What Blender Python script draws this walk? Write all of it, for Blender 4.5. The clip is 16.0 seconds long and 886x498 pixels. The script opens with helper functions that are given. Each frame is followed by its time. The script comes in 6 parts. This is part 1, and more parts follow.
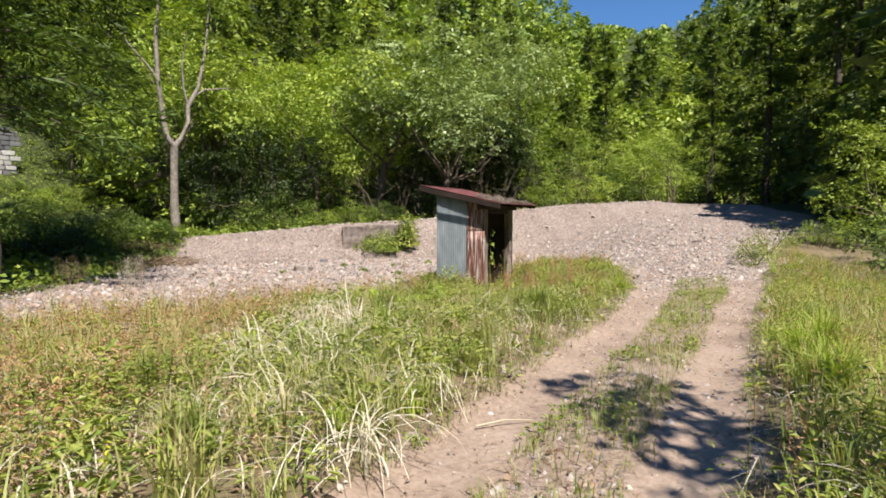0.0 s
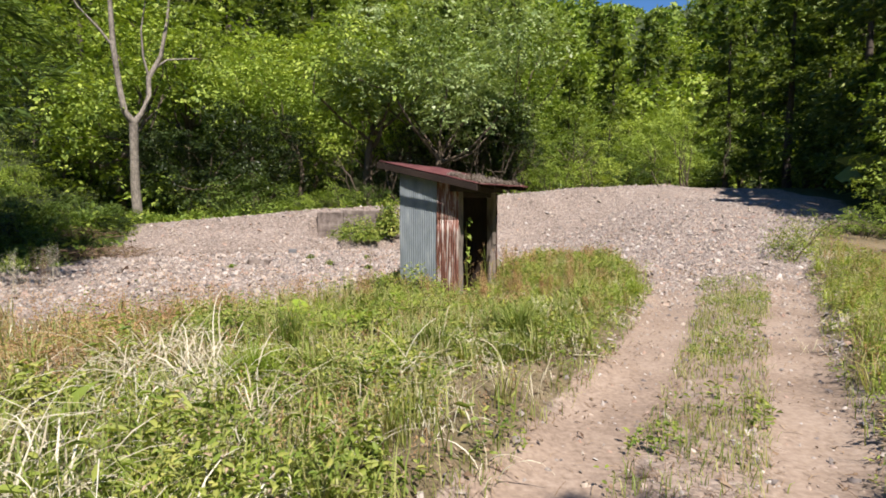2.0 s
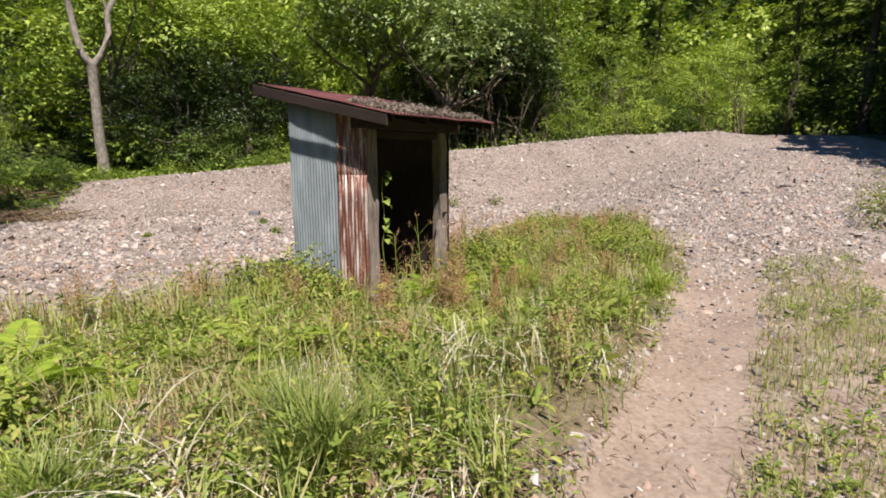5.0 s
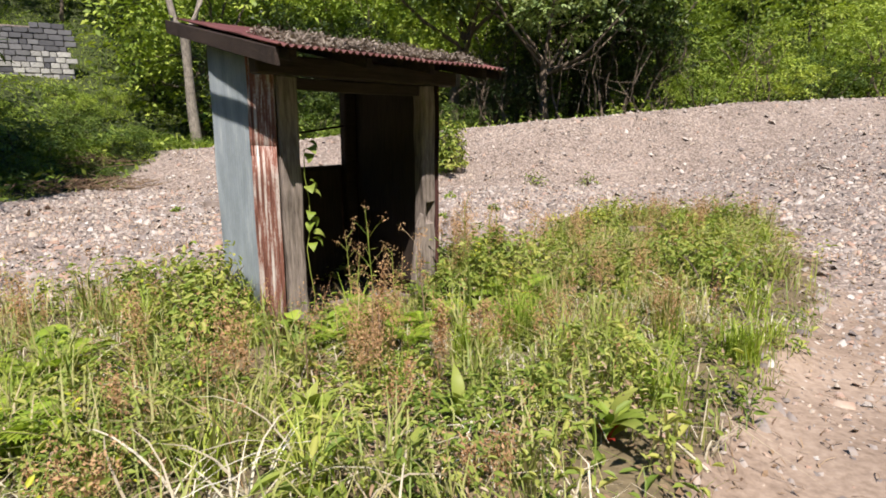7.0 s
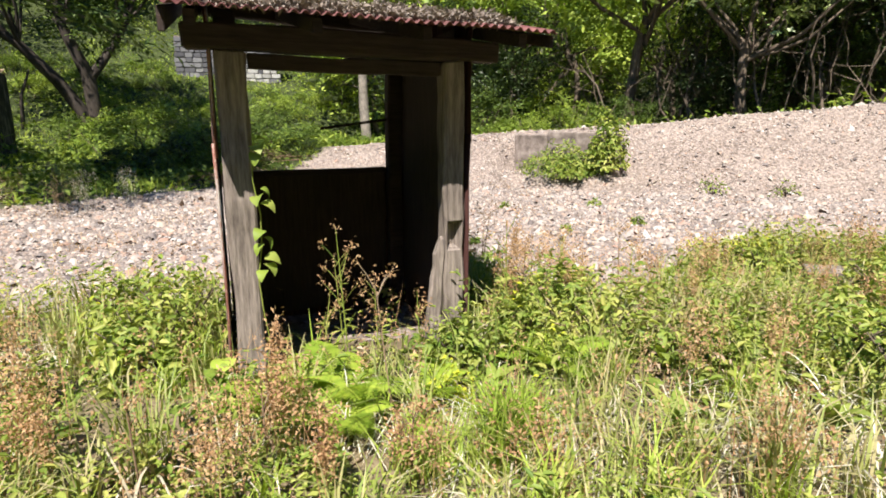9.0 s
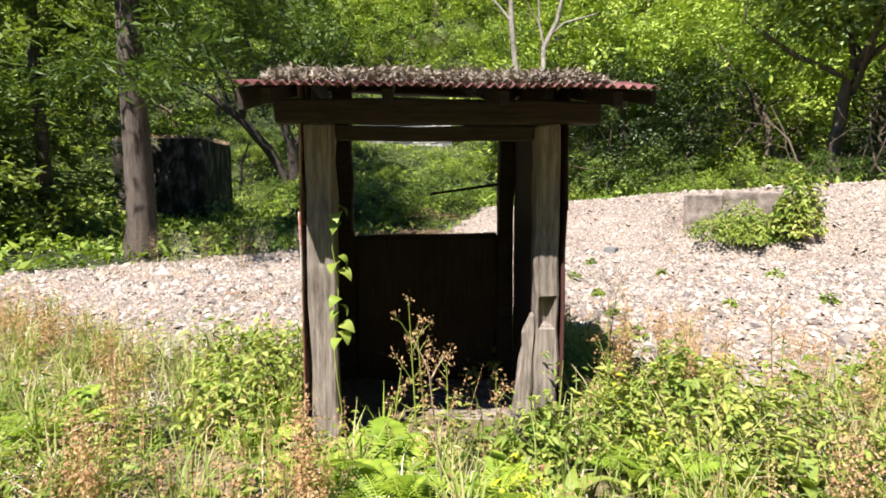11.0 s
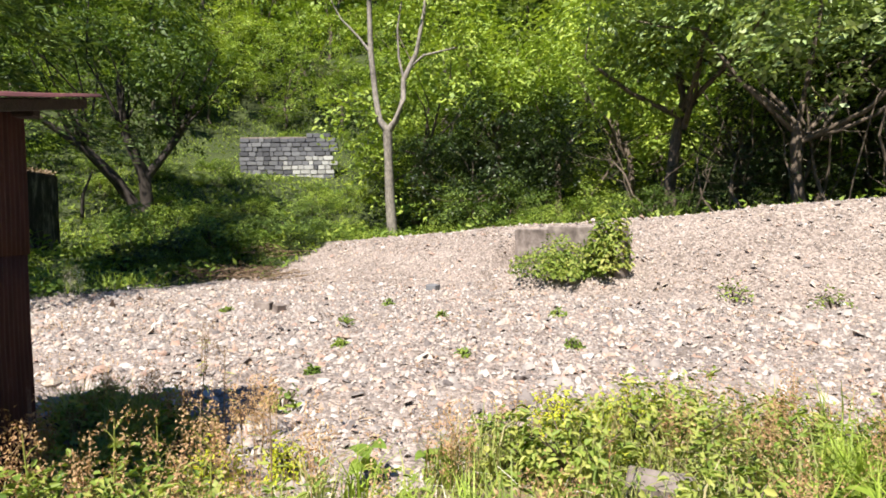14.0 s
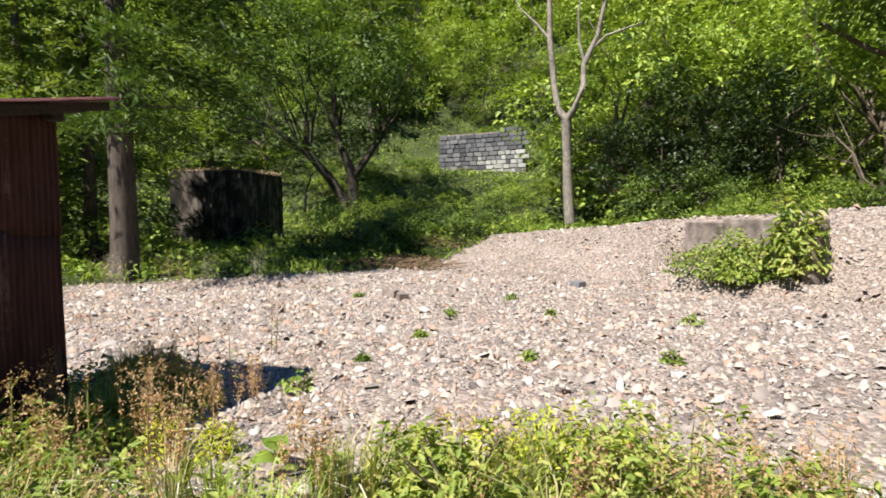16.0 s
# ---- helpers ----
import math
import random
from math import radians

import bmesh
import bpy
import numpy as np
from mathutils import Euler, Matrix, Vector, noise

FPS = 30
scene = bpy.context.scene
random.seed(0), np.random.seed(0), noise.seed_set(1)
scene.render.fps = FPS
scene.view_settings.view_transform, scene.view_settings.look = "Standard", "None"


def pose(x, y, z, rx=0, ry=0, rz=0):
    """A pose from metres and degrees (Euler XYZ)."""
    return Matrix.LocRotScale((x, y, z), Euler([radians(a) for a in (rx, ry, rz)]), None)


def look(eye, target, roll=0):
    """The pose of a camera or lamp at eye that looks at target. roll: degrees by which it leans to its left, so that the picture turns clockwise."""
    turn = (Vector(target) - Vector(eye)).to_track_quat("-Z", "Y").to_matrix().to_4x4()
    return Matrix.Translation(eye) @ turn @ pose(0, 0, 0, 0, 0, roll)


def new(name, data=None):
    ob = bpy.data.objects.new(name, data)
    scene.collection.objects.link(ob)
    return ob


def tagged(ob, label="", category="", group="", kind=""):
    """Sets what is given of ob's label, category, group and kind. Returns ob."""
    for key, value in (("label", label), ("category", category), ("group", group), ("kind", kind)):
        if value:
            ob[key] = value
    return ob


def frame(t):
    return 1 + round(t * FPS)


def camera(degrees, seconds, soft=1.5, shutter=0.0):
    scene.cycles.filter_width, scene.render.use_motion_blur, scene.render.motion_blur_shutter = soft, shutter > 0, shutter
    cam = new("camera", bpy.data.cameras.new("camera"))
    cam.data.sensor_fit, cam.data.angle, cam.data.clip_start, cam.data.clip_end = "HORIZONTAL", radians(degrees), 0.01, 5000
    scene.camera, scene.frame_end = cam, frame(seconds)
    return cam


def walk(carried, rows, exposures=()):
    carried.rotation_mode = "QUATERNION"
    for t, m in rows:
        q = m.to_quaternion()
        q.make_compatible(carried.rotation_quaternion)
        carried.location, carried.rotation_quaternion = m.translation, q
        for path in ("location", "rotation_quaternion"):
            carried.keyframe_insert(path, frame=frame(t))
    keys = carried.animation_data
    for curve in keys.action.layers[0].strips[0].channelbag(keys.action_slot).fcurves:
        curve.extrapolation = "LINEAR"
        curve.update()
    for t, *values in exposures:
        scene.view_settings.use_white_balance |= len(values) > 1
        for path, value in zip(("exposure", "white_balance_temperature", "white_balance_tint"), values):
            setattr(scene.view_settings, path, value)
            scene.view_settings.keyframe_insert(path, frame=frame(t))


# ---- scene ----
cam = camera(78.2, 16.0, soft=1.8)
METRES, EYE, TILT, LEAN, TURN = 17.0, 1.5, -3.0, 0.0, 0.0
ROWS = [
    (0.0, 0.0, 0.0, 0.0, 0.0, 0.0, -0.0),
    (0.5, 0.0152, 0.0441, 0.004, 0.04, -0.5, 0.06),
    (1.0, 0.0238, 0.0856, 0.0059, 0.11, -0.86, -0.13),
    (1.5, 0.0366, 0.1262, 0.0067, 0.26, -1.2, -0.04),
    (2.0, 0.0446, 0.1642, 0.0092, 0.48, -1.58, -0.12),
    (2.5, 0.0568, 0.1964, 0.0074, 0.68, -1.97, -0.13),
    (3.0, 0.0695, 0.2348, 0.008, 0.96, -3.3, -0.05),
    (3.5, 0.0804, 0.2688, 0.0106, 1.3, -4.09, -0.19),
    (4.0, 0.0961, 0.3052, 0.0136, 2.13, -4.6, -0.06),
    (6.5, 0.1826, 0.4967, 0.0149, 12.54, -8.81, -0.53),
    (7.0, 0.1934, 0.5285, 0.0187, 17.1, -9.14, -0.94),
    (7.5, 0.2021, 0.5599, 0.0193, 22.3, -9.43, -1.16),
    (8.0, 0.2103, 0.5917, 0.0218, 26.38, -9.86, -1.36),
    (8.5, 0.2201, 0.6148, 0.0211, 30.59, -9.86, -1.51),
    (9.0, 0.2242, 0.6324, 0.0227, 36.59, -9.81, -1.91),
    (9.5, 0.2273, 0.6415, 0.0271, 43.25, -7.85, -2.24),
    (12.0, 0.2538, 0.71, 0.0293, 55.82, -4.02, -2.08),
    (12.5, 0.272, 0.7452, 0.0331, 51.42, -3.29, -1.79),
    (13.0, 0.2868, 0.7741, 0.0357, 48.25, -1.95, -1.86),
    (13.5, 0.2887, 0.8023, 0.0382, 46.43, -1.1, -1.86),
    (14.0, 0.2955, 0.8287, 0.0411, 46.64, -0.93, -1.92),
    (14.5, 0.3009, 0.8562, 0.0386, 50.31, -0.95, -2.03),
    (15.0, 0.3119, 0.8838, 0.0408, 55.89, -1.13, -2.05),
    (15.5, 0.3232, 0.9047, 0.0407, 62.2, -1.27, -2.26),
    (16.0, 0.3319, 0.9348, 0.0421, 69.37, -2.38, -2.47),
]
walk(cam, [(t, pose(0, 0, EYE, TILT, LEAN, TURN) @ pose(METRES * x, METRES * y, METRES * z, 90 + pitch, roll, yaw)) for t, x, y, z, yaw, pitch, roll in ROWS], [(0, 0.93, 6750, 11), (3.5, 0.75, 6720, 12), (7, 0.86, 6720, 12), (8.5, 1.2, 6700, 11), (9.5, 1.3, 6600, 7), (12.2, 1.58, 6600, 8), (14, 1.27, 6600, 8), (16, 1.17, 6600, 7)])

# ---- light ----
SUN_WAY = Vector((0.31, -0.62, 1.0)).normalized()      # towards the sun
world = bpy.data.worlds.new("world")
scene.world = world
world.use_nodes = True
sky = world.node_tree.nodes.new("ShaderNodeTexSky")
sky.sky_type = "NISHITA"
sky.sun_disc = False
sky.air_density, sky.dust_density, sky.ozone_density = 0.85, 0.0, 7.0
sky.sun_elevation = math.asin(SUN_WAY.z)
sky.sun_rotation = math.atan2(SUN_WAY.x, SUN_WAY.y)
deep = world.node_tree.nodes.new("ShaderNodeHueSaturation")
deep.inputs["Saturation"].default_value = 1.12
world.node_tree.links.new(sky.outputs[0], deep.inputs["Color"])
world.node_tree.links.new(deep.outputs[0], world.node_tree.nodes["Background"].inputs[0])
world.node_tree.nodes["Background"].inputs[1].default_value = 0.09
sun_data = bpy.data.lights.new("sun", "SUN")
sun_data.energy, sun_data.angle, sun_data.color = 5.0, radians(0.55), (1.0, 0.94, 0.85)
sun = new("sun", sun_data)
sun.matrix_world = look(SUN_WAY * 60, (0, 0, 0))


# ---- materials ----
def ramp(nt, src, stops):
    r = nt.nodes.new("ShaderNodeValToRGB")
    while len(r.color_ramp.elements) < len(stops):
        r.color_ramp.elements.new(0.5)
    for e, (p, c) in zip(r.color_ramp.elements, stops):
        e.position, e.color = p, (*c, 1)
    nt.links.new(src, r.inputs[0])
    return r.outputs[0]


def noise_tex(nt, scale, detail=4, vec=None, rough=0.6):
    n = nt.nodes.new("ShaderNodeTexNoise")
    n.inputs["Scale"].default_value, n.inputs["Detail"].default_value, n.inputs["Roughness"].default_value = scale, detail, rough
    if vec is not None:
        nt.links.new(vec, n.inputs["Vector"])
    return n.outputs[0]


def mix(nt, fac, a, b, kind="MIX"):
    m = nt.nodes.new("ShaderNodeMix")
    m.data_type, m.blend_type = "RGBA", kind
    for sock, v in ((m.inputs[0], fac), (m.inputs[6], a), (m.inputs[7], b)):
        if isinstance(v, (int, float)):
            sock.default_value = v
        elif isinstance(v, tuple):
            sock.default_value = (*v, 1)
        else:
            nt.links.new(v, sock)
    return m.outputs[2]


def calc(nt, op, a, b=0.0, c=0.0):
    m = nt.nodes.new("ShaderNodeMath")
    m.operation = op
    for sock, v in zip(m.inputs, (a, b, c)):
        if isinstance(v, (int, float)):
            sock.default_value = v
        else:
            nt.links.new(v, sock)
    return m.outputs[0]


def bump(nt, height, strength, dist=0.02):
    b = nt.nodes.new("ShaderNodeBump")
    b.inputs["Strength"].default_value, b.inputs["Distance"].default_value = strength, dist
    nt.links.new(height, b.inputs["Height"])
    return b.outputs[0]


def base_mat(name, rough=0.8, metal=0.0):
    m = bpy.data.materials.new(name)
    m.use_nodes = True
    nt = m.node_tree
    p = nt.nodes["Principled BSDF"]
    p.inputs["Roughness"].default_value, p.inputs["Metallic"].default_value = rough, metal
    p.inputs["Specular IOR Level"].default_value = 0.3
    return m, nt, p


def coords(nt, kind="Object", scale=(1, 1, 1)):
    c = nt.nodes.new("ShaderNodeTexCoord")
    mp = nt.nodes.new("ShaderNodeMapping")
    mp.inputs["Scale"].default_value = scale
    nt.links.new(c.outputs[kind], mp.inputs["Vector"])
    return mp.outputs[0]


def leaf_mat(name, stops, rough=0.55, through_light=0.29, patch=0.35):
    """Thin leaves: colour varies from leaf to leaf, and some of the light comes through."""
    m, nt, p = base_mat(name, rough)
    g = nt.nodes.new("ShaderNodeNewGeometry")
    o = nt.nodes.new("ShaderNodeObjectInfo")
    n = noise_tex(nt, patch, 3, coords(nt))
    n = calc(nt, "MULTIPLY_ADD", n, 2.0, -0.5)
    v = calc(nt, "ADD", calc(nt, "MULTIPLY", g.outputs["Random Per Island"], 0.5), calc(nt, "MULTIPLY", n, 0.5))
    v = calc(nt, "ADD", v, calc(nt, "MULTIPLY", calc(nt, "SUBTRACT", o.outputs["Random"], 0.5), 0.25))
    col = ramp(nt, v, stops)
    nt.links.new(col, p.inputs["Base Color"])
    t = nt.nodes.new("ShaderNodeBsdfTranslucent")
    nt.links.new(mix(nt, 1.0, col, (0.95, 1.0, 0.42), "MULTIPLY"), t.inputs["Color"])
    s = nt.nodes.new("ShaderNodeMixShader")
    s.inputs[0].default_value = through_light
    nt.links.new(p.outputs[0], s.inputs[1])
    nt.links.new(t.outputs[0], s.inputs[2])
    nt.links.new(s.outputs[0], nt.nodes["Material Output"].inputs["Surface"])
    return m


M = {}
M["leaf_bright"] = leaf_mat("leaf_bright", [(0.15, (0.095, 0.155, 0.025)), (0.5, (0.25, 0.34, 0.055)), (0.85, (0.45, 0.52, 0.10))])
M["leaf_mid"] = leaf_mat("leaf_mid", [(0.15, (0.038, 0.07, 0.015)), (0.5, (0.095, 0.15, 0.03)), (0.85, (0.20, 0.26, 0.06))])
# near-black leaves: the shade of the wood's hollows is put into this colour
M["leaf_shaded"] = leaf_mat("leaf_shaded", [(0.15, (0.008, 0.015, 0.005)), (0.5, (0.021, 0.036, 0.011)), (0.85, (0.085, 0.13, 0.03))], 0.45, 0.15)
M["leaf_olive"] = leaf_mat("leaf_olive", [(0.15, (0.10, 0.155, 0.055)), (0.5, (0.25, 0.335, 0.125)), (0.85, (0.44, 0.51, 0.25))], 0.4)
M["leaf_cedar"] = leaf_mat("leaf_cedar", [(0.15, (0.05, 0.08, 0.022)), (0.5, (0.13, 0.18, 0.045)), (0.85, (0.28, 0.33, 0.085))], 0.6, 0.35)
M["leaf_under"] = leaf_mat("leaf_under", [(0.15, (0.065, 0.12, 0.018)), (0.5, (0.165, 0.24, 0.036)), (0.85, (0.31, 0.37, 0.065))])
M["grass"] = leaf_mat("grass", [(0.1, (0.10, 0.17, 0.03)), (0.4, (0.225, 0.295, 0.065)), (0.6, (0.35, 0.37, 0.12)), (0.85, (0.48, 0.41, 0.24))], 0.5, 0.4, 0.8)
M["grass_lime"] = leaf_mat("grass_lime", [(0.1, (0.20, 0.30, 0.035)), (0.6, (0.36, 0.46, 0.07)), (0.9, (0.50, 0.52, 0.14))], 0.5, 0.4, 0.8)
M["weed"] = leaf_mat("weed", [(0.1, (0.10, 0.175, 0.03)), (0.4, (0.24, 0.31, 0.06)), (0.65, (0.39, 0.41, 0.11)), (0.9, (0.50, 0.48, 0.14))], 0.5, 0.4, 1.3)
M["weed_yellow"] = leaf_mat("weed_yellow", [(0.1, (0.34, 0.40, 0.04)), (0.6, (0.55, 0.56, 0.05)), (0.9, (0.75, 0.66, 0.04))], 0.5, 0.4, 0.9)
M["fern"] = leaf_mat("fern", [(0.1, (0.17, 0.27, 0.03)), (0.6, (0.33, 0.43, 0.06)), (0.9, (0.45, 0.5, 0.08))], 0.5, 0.4, 0.9)
M["straw"] = leaf_mat("straw", [(0.1, (0.33, 0.27, 0.19)), (0.5, (0.58, 0.53, 0.42)), (0.9, (0.78, 0.75, 0.66))], 0.7, 0.25, 0.9)
M["seed"] = leaf_mat("seed", [(0.1, (0.30, 0.15, 0.08)), (0.5, (0.47, 0.29, 0.16)), (0.9, (0.60, 0.43, 0.25))], 0.8, 0.3, 0.9)
M["litter"] = leaf_mat("litter", [(0.1, (0.10, 0.06, 0.04)), (0.5, (0.25, 0.17, 0.11)), (0.9, (0.42, 0.33, 0.24))], 0.9, 0.1, 0.9)
M["moss"] = leaf_mat("moss", [(0.1, (0.13, 0.10, 0.085)), (0.5, (0.27, 0.225, 0.195)), (0.9, (0.42, 0.37, 0.33))], 0.9, 0.1, 3.0)
M["red_leaf"] = leaf_mat("red_leaf", [(0.1, (0.25, 0.02, 0.02)), (0.9, (0.4, 0.06, 0.04))], 0.5, 0.4)


def wood_mat(name, dark, light, along=(14, 14, 1.2)):
    m, nt, p = base_mat(name, 0.85)
    v = coords(nt, "Object", along)
    grain = noise_tex(nt, 3.0, 6, v, 0.7)
    big = noise_tex(nt, 1.6, 3, coords(nt))
    f = calc(nt, "ADD", calc(nt, "MULTIPLY", grain, 0.75), calc(nt, "MULTIPLY", big, 0.35))
    nt.links.new(ramp(nt, f, [(0.35, dark), (0.52, tuple((a + b) / 2 for a, b in zip(dark, light))), (0.68, light)]), p.inputs["Base Color"])
    nt.links.new(bump(nt, grain, 0.9, 0.012), p.inputs["Normal"])
    return m


M["post"] = wood_mat("weathered_post", (0.028, 0.020, 0.017), (0.31, 0.26, 0.232))
# beams and lining: brown wood lowered to near black to deepen the under-roof shade
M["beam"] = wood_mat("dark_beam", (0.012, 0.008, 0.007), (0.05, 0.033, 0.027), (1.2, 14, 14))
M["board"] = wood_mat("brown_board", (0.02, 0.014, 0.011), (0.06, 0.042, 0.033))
M["bark_pale"] = wood_mat("pale_bark", (0.055, 0.047, 0.04), (0.34, 0.30, 0.26), (5, 5, 2.0))
M["bark"] = wood_mat("dark_bark", (0.035, 0.026, 0.02), (0.17, 0.13, 0.1), (7, 7, 1.2))
M["bark_dark"] = wood_mat("blackish_bark", (0.012, 0.010, 0.008), (0.06, 0.047, 0.04), (7, 7, 1.2))
M["bark_cedar"] = wood_mat("cedar_bark", (0.02, 0.015, 0.013), (0.12, 0.095, 0.082), (9, 9, 0.7))


def metal_mat(name, stops, scale, streak, rough=0.6, metal=0.25):
    m, nt, p = base_mat(name, rough, metal)
    v = coords(nt, "Object", streak)
    n1 = noise_tex(nt, scale, 6, v, 0.65)
    n2 = noise_tex(nt, 55, 3, coords(nt))
    f = calc(nt, "ADD", calc(nt, "MULTIPLY", n1, 0.85), calc(nt, "MULTIPLY", n2, 0.15))
    nt.links.new(ramp(nt, f, stops), p.inputs["Base Color"])
    nt.links.new(bump(nt, n2, 0.25, 0.004), p.inputs["Normal"])
    return m


M["zinc"] = metal_mat("zinc_sheet", [(0.3, (0.17, 0.20, 0.225)), (0.55, (0.26, 0.30, 0.335)), (0.72, (0.36, 0.395, 0.425))], 3, (2, 2, 0.7), 0.7, 0.05)
M["rust_white"] = metal_mat("rust_white_sheet", [(0.38, (0.10, 0.04, 0.03)), (0.5, (0.23, 0.10, 0.075)), (0.56, (0.42, 0.34, 0.31)), (0.68, (0.62, 0.58, 0.56))], 4.5, (4, 4, 0.45), 0.75, 0.1)
M["rust_roof"] = metal_mat("rust_roof_sheet", [(0.3, (0.06, 0.02, 0.02)), (0.5, (0.115, 0.04, 0.04)), (0.7, (0.19, 0.075, 0.07))], 4, (1, 1, 1), 0.7, 0.1)
# stained mottling; its blacks and pale patches also paint in the dappled tree shade
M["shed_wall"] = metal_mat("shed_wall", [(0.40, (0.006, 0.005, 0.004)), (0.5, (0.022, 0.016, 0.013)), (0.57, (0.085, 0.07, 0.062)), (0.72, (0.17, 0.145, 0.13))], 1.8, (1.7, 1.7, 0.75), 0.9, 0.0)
M["rust_dark"] = metal_mat("rust_dark_sheet", [(0.35, (0.035, 0.013, 0.012)), (0.58, (0.075, 0.03, 0.027)), (0.72, (0.19, 0.14, 0.125))], 2.5, (3, 3, 0.6), 0.8, 0.1)


def stone_mat(name, stops, scale=9, rough=0.85, isl=0.5):
    m, nt, p = base_mat(name, rough)
    g = nt.nodes.new("ShaderNodeNewGeometry")
    o = nt.nodes.new("ShaderNodeObjectInfo")
    r = calc(nt, "FRACT", calc(nt, "ADD", g.outputs["Random Per Island"], o.outputs["Random"]))
    n = noise_tex(nt, scale, 5, coords(nt))
    f = calc(nt, "ADD", calc(nt, "MULTIPLY", r, isl), calc(nt, "MULTIPLY", n, 1 - isl))
    nt.links.new(ramp(nt, f, stops), p.inputs["Base Color"])
    nt.links.new(bump(nt, noise_tex(nt, scale * 5, 4, coords(nt)), 0.5, 0.01), p.inputs["Normal"])
    return m


M["gravel"] = stone_mat("gravel_stone", [(0.12, (0.09, 0.075, 0.075)), (0.32, (0.23, 0.198, 0.185)), (0.5, (0.345, 0.305, 0.282)), (0.62, (0.30, 0.19, 0.145)), (0.72, (0.40, 0.335, 0.28)), (0.82, (0.42, 0.385, 0.365)), (0.94, (0.62, 0.59, 0.55))], 6, 0.85, 0.7)
M["concrete"] = stone_mat("old_concrete", [(0.3, (0.085, 0.068, 0.06)), (0.5, (0.19, 0.155, 0.14)), (0.7, (0.31, 0.265, 0.24))], 4, 0.9, 0.0)
M["block_pale"] = stone_mat("whitened_block", [(0.25, (0.16, 0.155, 0.15)), (0.5, (0.30, 0.295, 0.29)), (0.8, (0.58, 0.57, 0.55))], 7, 0.9, 0.2)
M["block"] = stone_mat("stone_block", [(0.2, (0.05, 0.05, 0.058)), (0.5, (0.11, 0.11, 0.122)), (0.75, (0.17, 0.17, 0.18)), (0.95, (0.40, 0.39, 0.38))], 5, 0.9, 0.55)


def ground_mat():
    m, nt, p = base_mat("ground", 0.95)
    v = coords(nt)
    a = {}
    for k in ("gravel", "dirt", "wild"):
        n = nt.nodes.new("ShaderNodeAttribute")
        n.attribute_name = k
        a[k] = n.outputs["Fac"]
    vor = nt.nodes.new("ShaderNodeTexVoronoi")
    vor.inputs["Scale"].default_value = 26
    nt.links.new(v, vor.inputs["Vector"])
    sep = nt.nodes.new("ShaderNodeSeparateColor")
    nt.links.new(vor.outputs["Color"], sep.inputs[0])
    big = noise_tex(nt, 0.7, 4, v)
    fine = noise_tex(nt, 22, 5, v)
    gv = calc(nt, "ADD", calc(nt, "MULTIPLY", sep.outputs[0], 0.6), calc(nt, "MULTIPLY", big, 0.4))
    # darker than the loose stones on it, as painted shade in their gaps
    grav = ramp(nt, gv, [(0.15, (0.10, 0.078, 0.068)), (0.45, (0.21, 0.17, 0.15)), (0.7, (0.31, 0.25, 0.22)), (0.9, (0.42, 0.365, 0.335))])
    dv = calc(nt, "ADD", calc(nt, "MULTIPLY", fine, 0.5), calc(nt, "MULTIPLY", big, 0.5))
    dirt = ramp(nt, dv, [(0.3, (0.13, 0.092, 0.07)), (0.5, (0.265, 0.20, 0.158)), (0.7, (0.38, 0.305, 0.252))])
    soil = ramp(nt, dv, [(0.3, (0.06, 0.047, 0.03)), (0.5, (0.14, 0.11, 0.065)), (0.7, (0.26, 0.205, 0.135))])
    # forest floor: dark soil, with the shade under the trees put into its colour
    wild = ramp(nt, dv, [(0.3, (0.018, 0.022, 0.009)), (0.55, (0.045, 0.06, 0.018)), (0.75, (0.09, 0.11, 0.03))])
    edge = calc(nt, "MULTIPLY", calc(nt, "SUBTRACT", noise_tex(nt, 3.5, 4, v), 0.5), 0.9)

    def sharp(s):
        n = nt.nodes.new("ShaderNodeMapRange")
        n.inputs["From Min"].default_value, n.inputs["From Max"].default_value = 0.38, 0.62
        nt.links.new(calc(nt, "ADD", s, edge), n.inputs["Value"])
        return n.outputs[0]

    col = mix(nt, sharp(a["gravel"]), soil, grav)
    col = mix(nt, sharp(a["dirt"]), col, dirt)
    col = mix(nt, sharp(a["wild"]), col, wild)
    nt.links.new(col, p.inputs["Base Color"])
    h = calc(nt, "ADD", calc(nt, "MULTIPLY", vor.outputs["Distance"], calc(nt, "MULTIPLY", calc(nt, "MULTIPLY", a["gravel"], calc(nt, "SUBTRACT", 1.0, a["dirt"])), -0.8)), calc(nt, "MULTIPLY", fine, calc(nt, "SUBTRACT", 0.5, calc(nt, "MULTIPLY", a["dirt"], 0.34))))
    nt.links.new(bump(nt, h, 0.7, 0.05), p.inputs["Normal"])
    return m


M["ground"] = ground_mat()


# ---- building helpers ----
def mesh_of(name, verts, faces, mat, smooth=False):
    """A mesh from arrays: verts (n, 3), faces (m, 3 or 4)."""
    me = bpy.data.meshes.new(name)
    verts, faces = np.asarray(verts, np.float32), np.asarray(faces, np.int32)
    k = faces.shape[1]
    me.vertices.add(len(verts))
    me.vertices.foreach_set("co", verts.ravel())
    me.loops.add(faces.size)
    me.loops.foreach_set("vertex_index", faces.ravel())
    me.polygons.add(len(faces))
    me.polygons.foreach_set("loop_start", np.arange(0, faces.size, k, dtype=np.int32))
    me.polygons.foreach_set("loop_total", np.full(len(faces), k, np.int32))
    if smooth:
        me.polygons.foreach_set("use_smooth", np.ones(len(faces), bool))
    me.materials.append(M[mat])
    me.update(calc_edges=True)
    return me


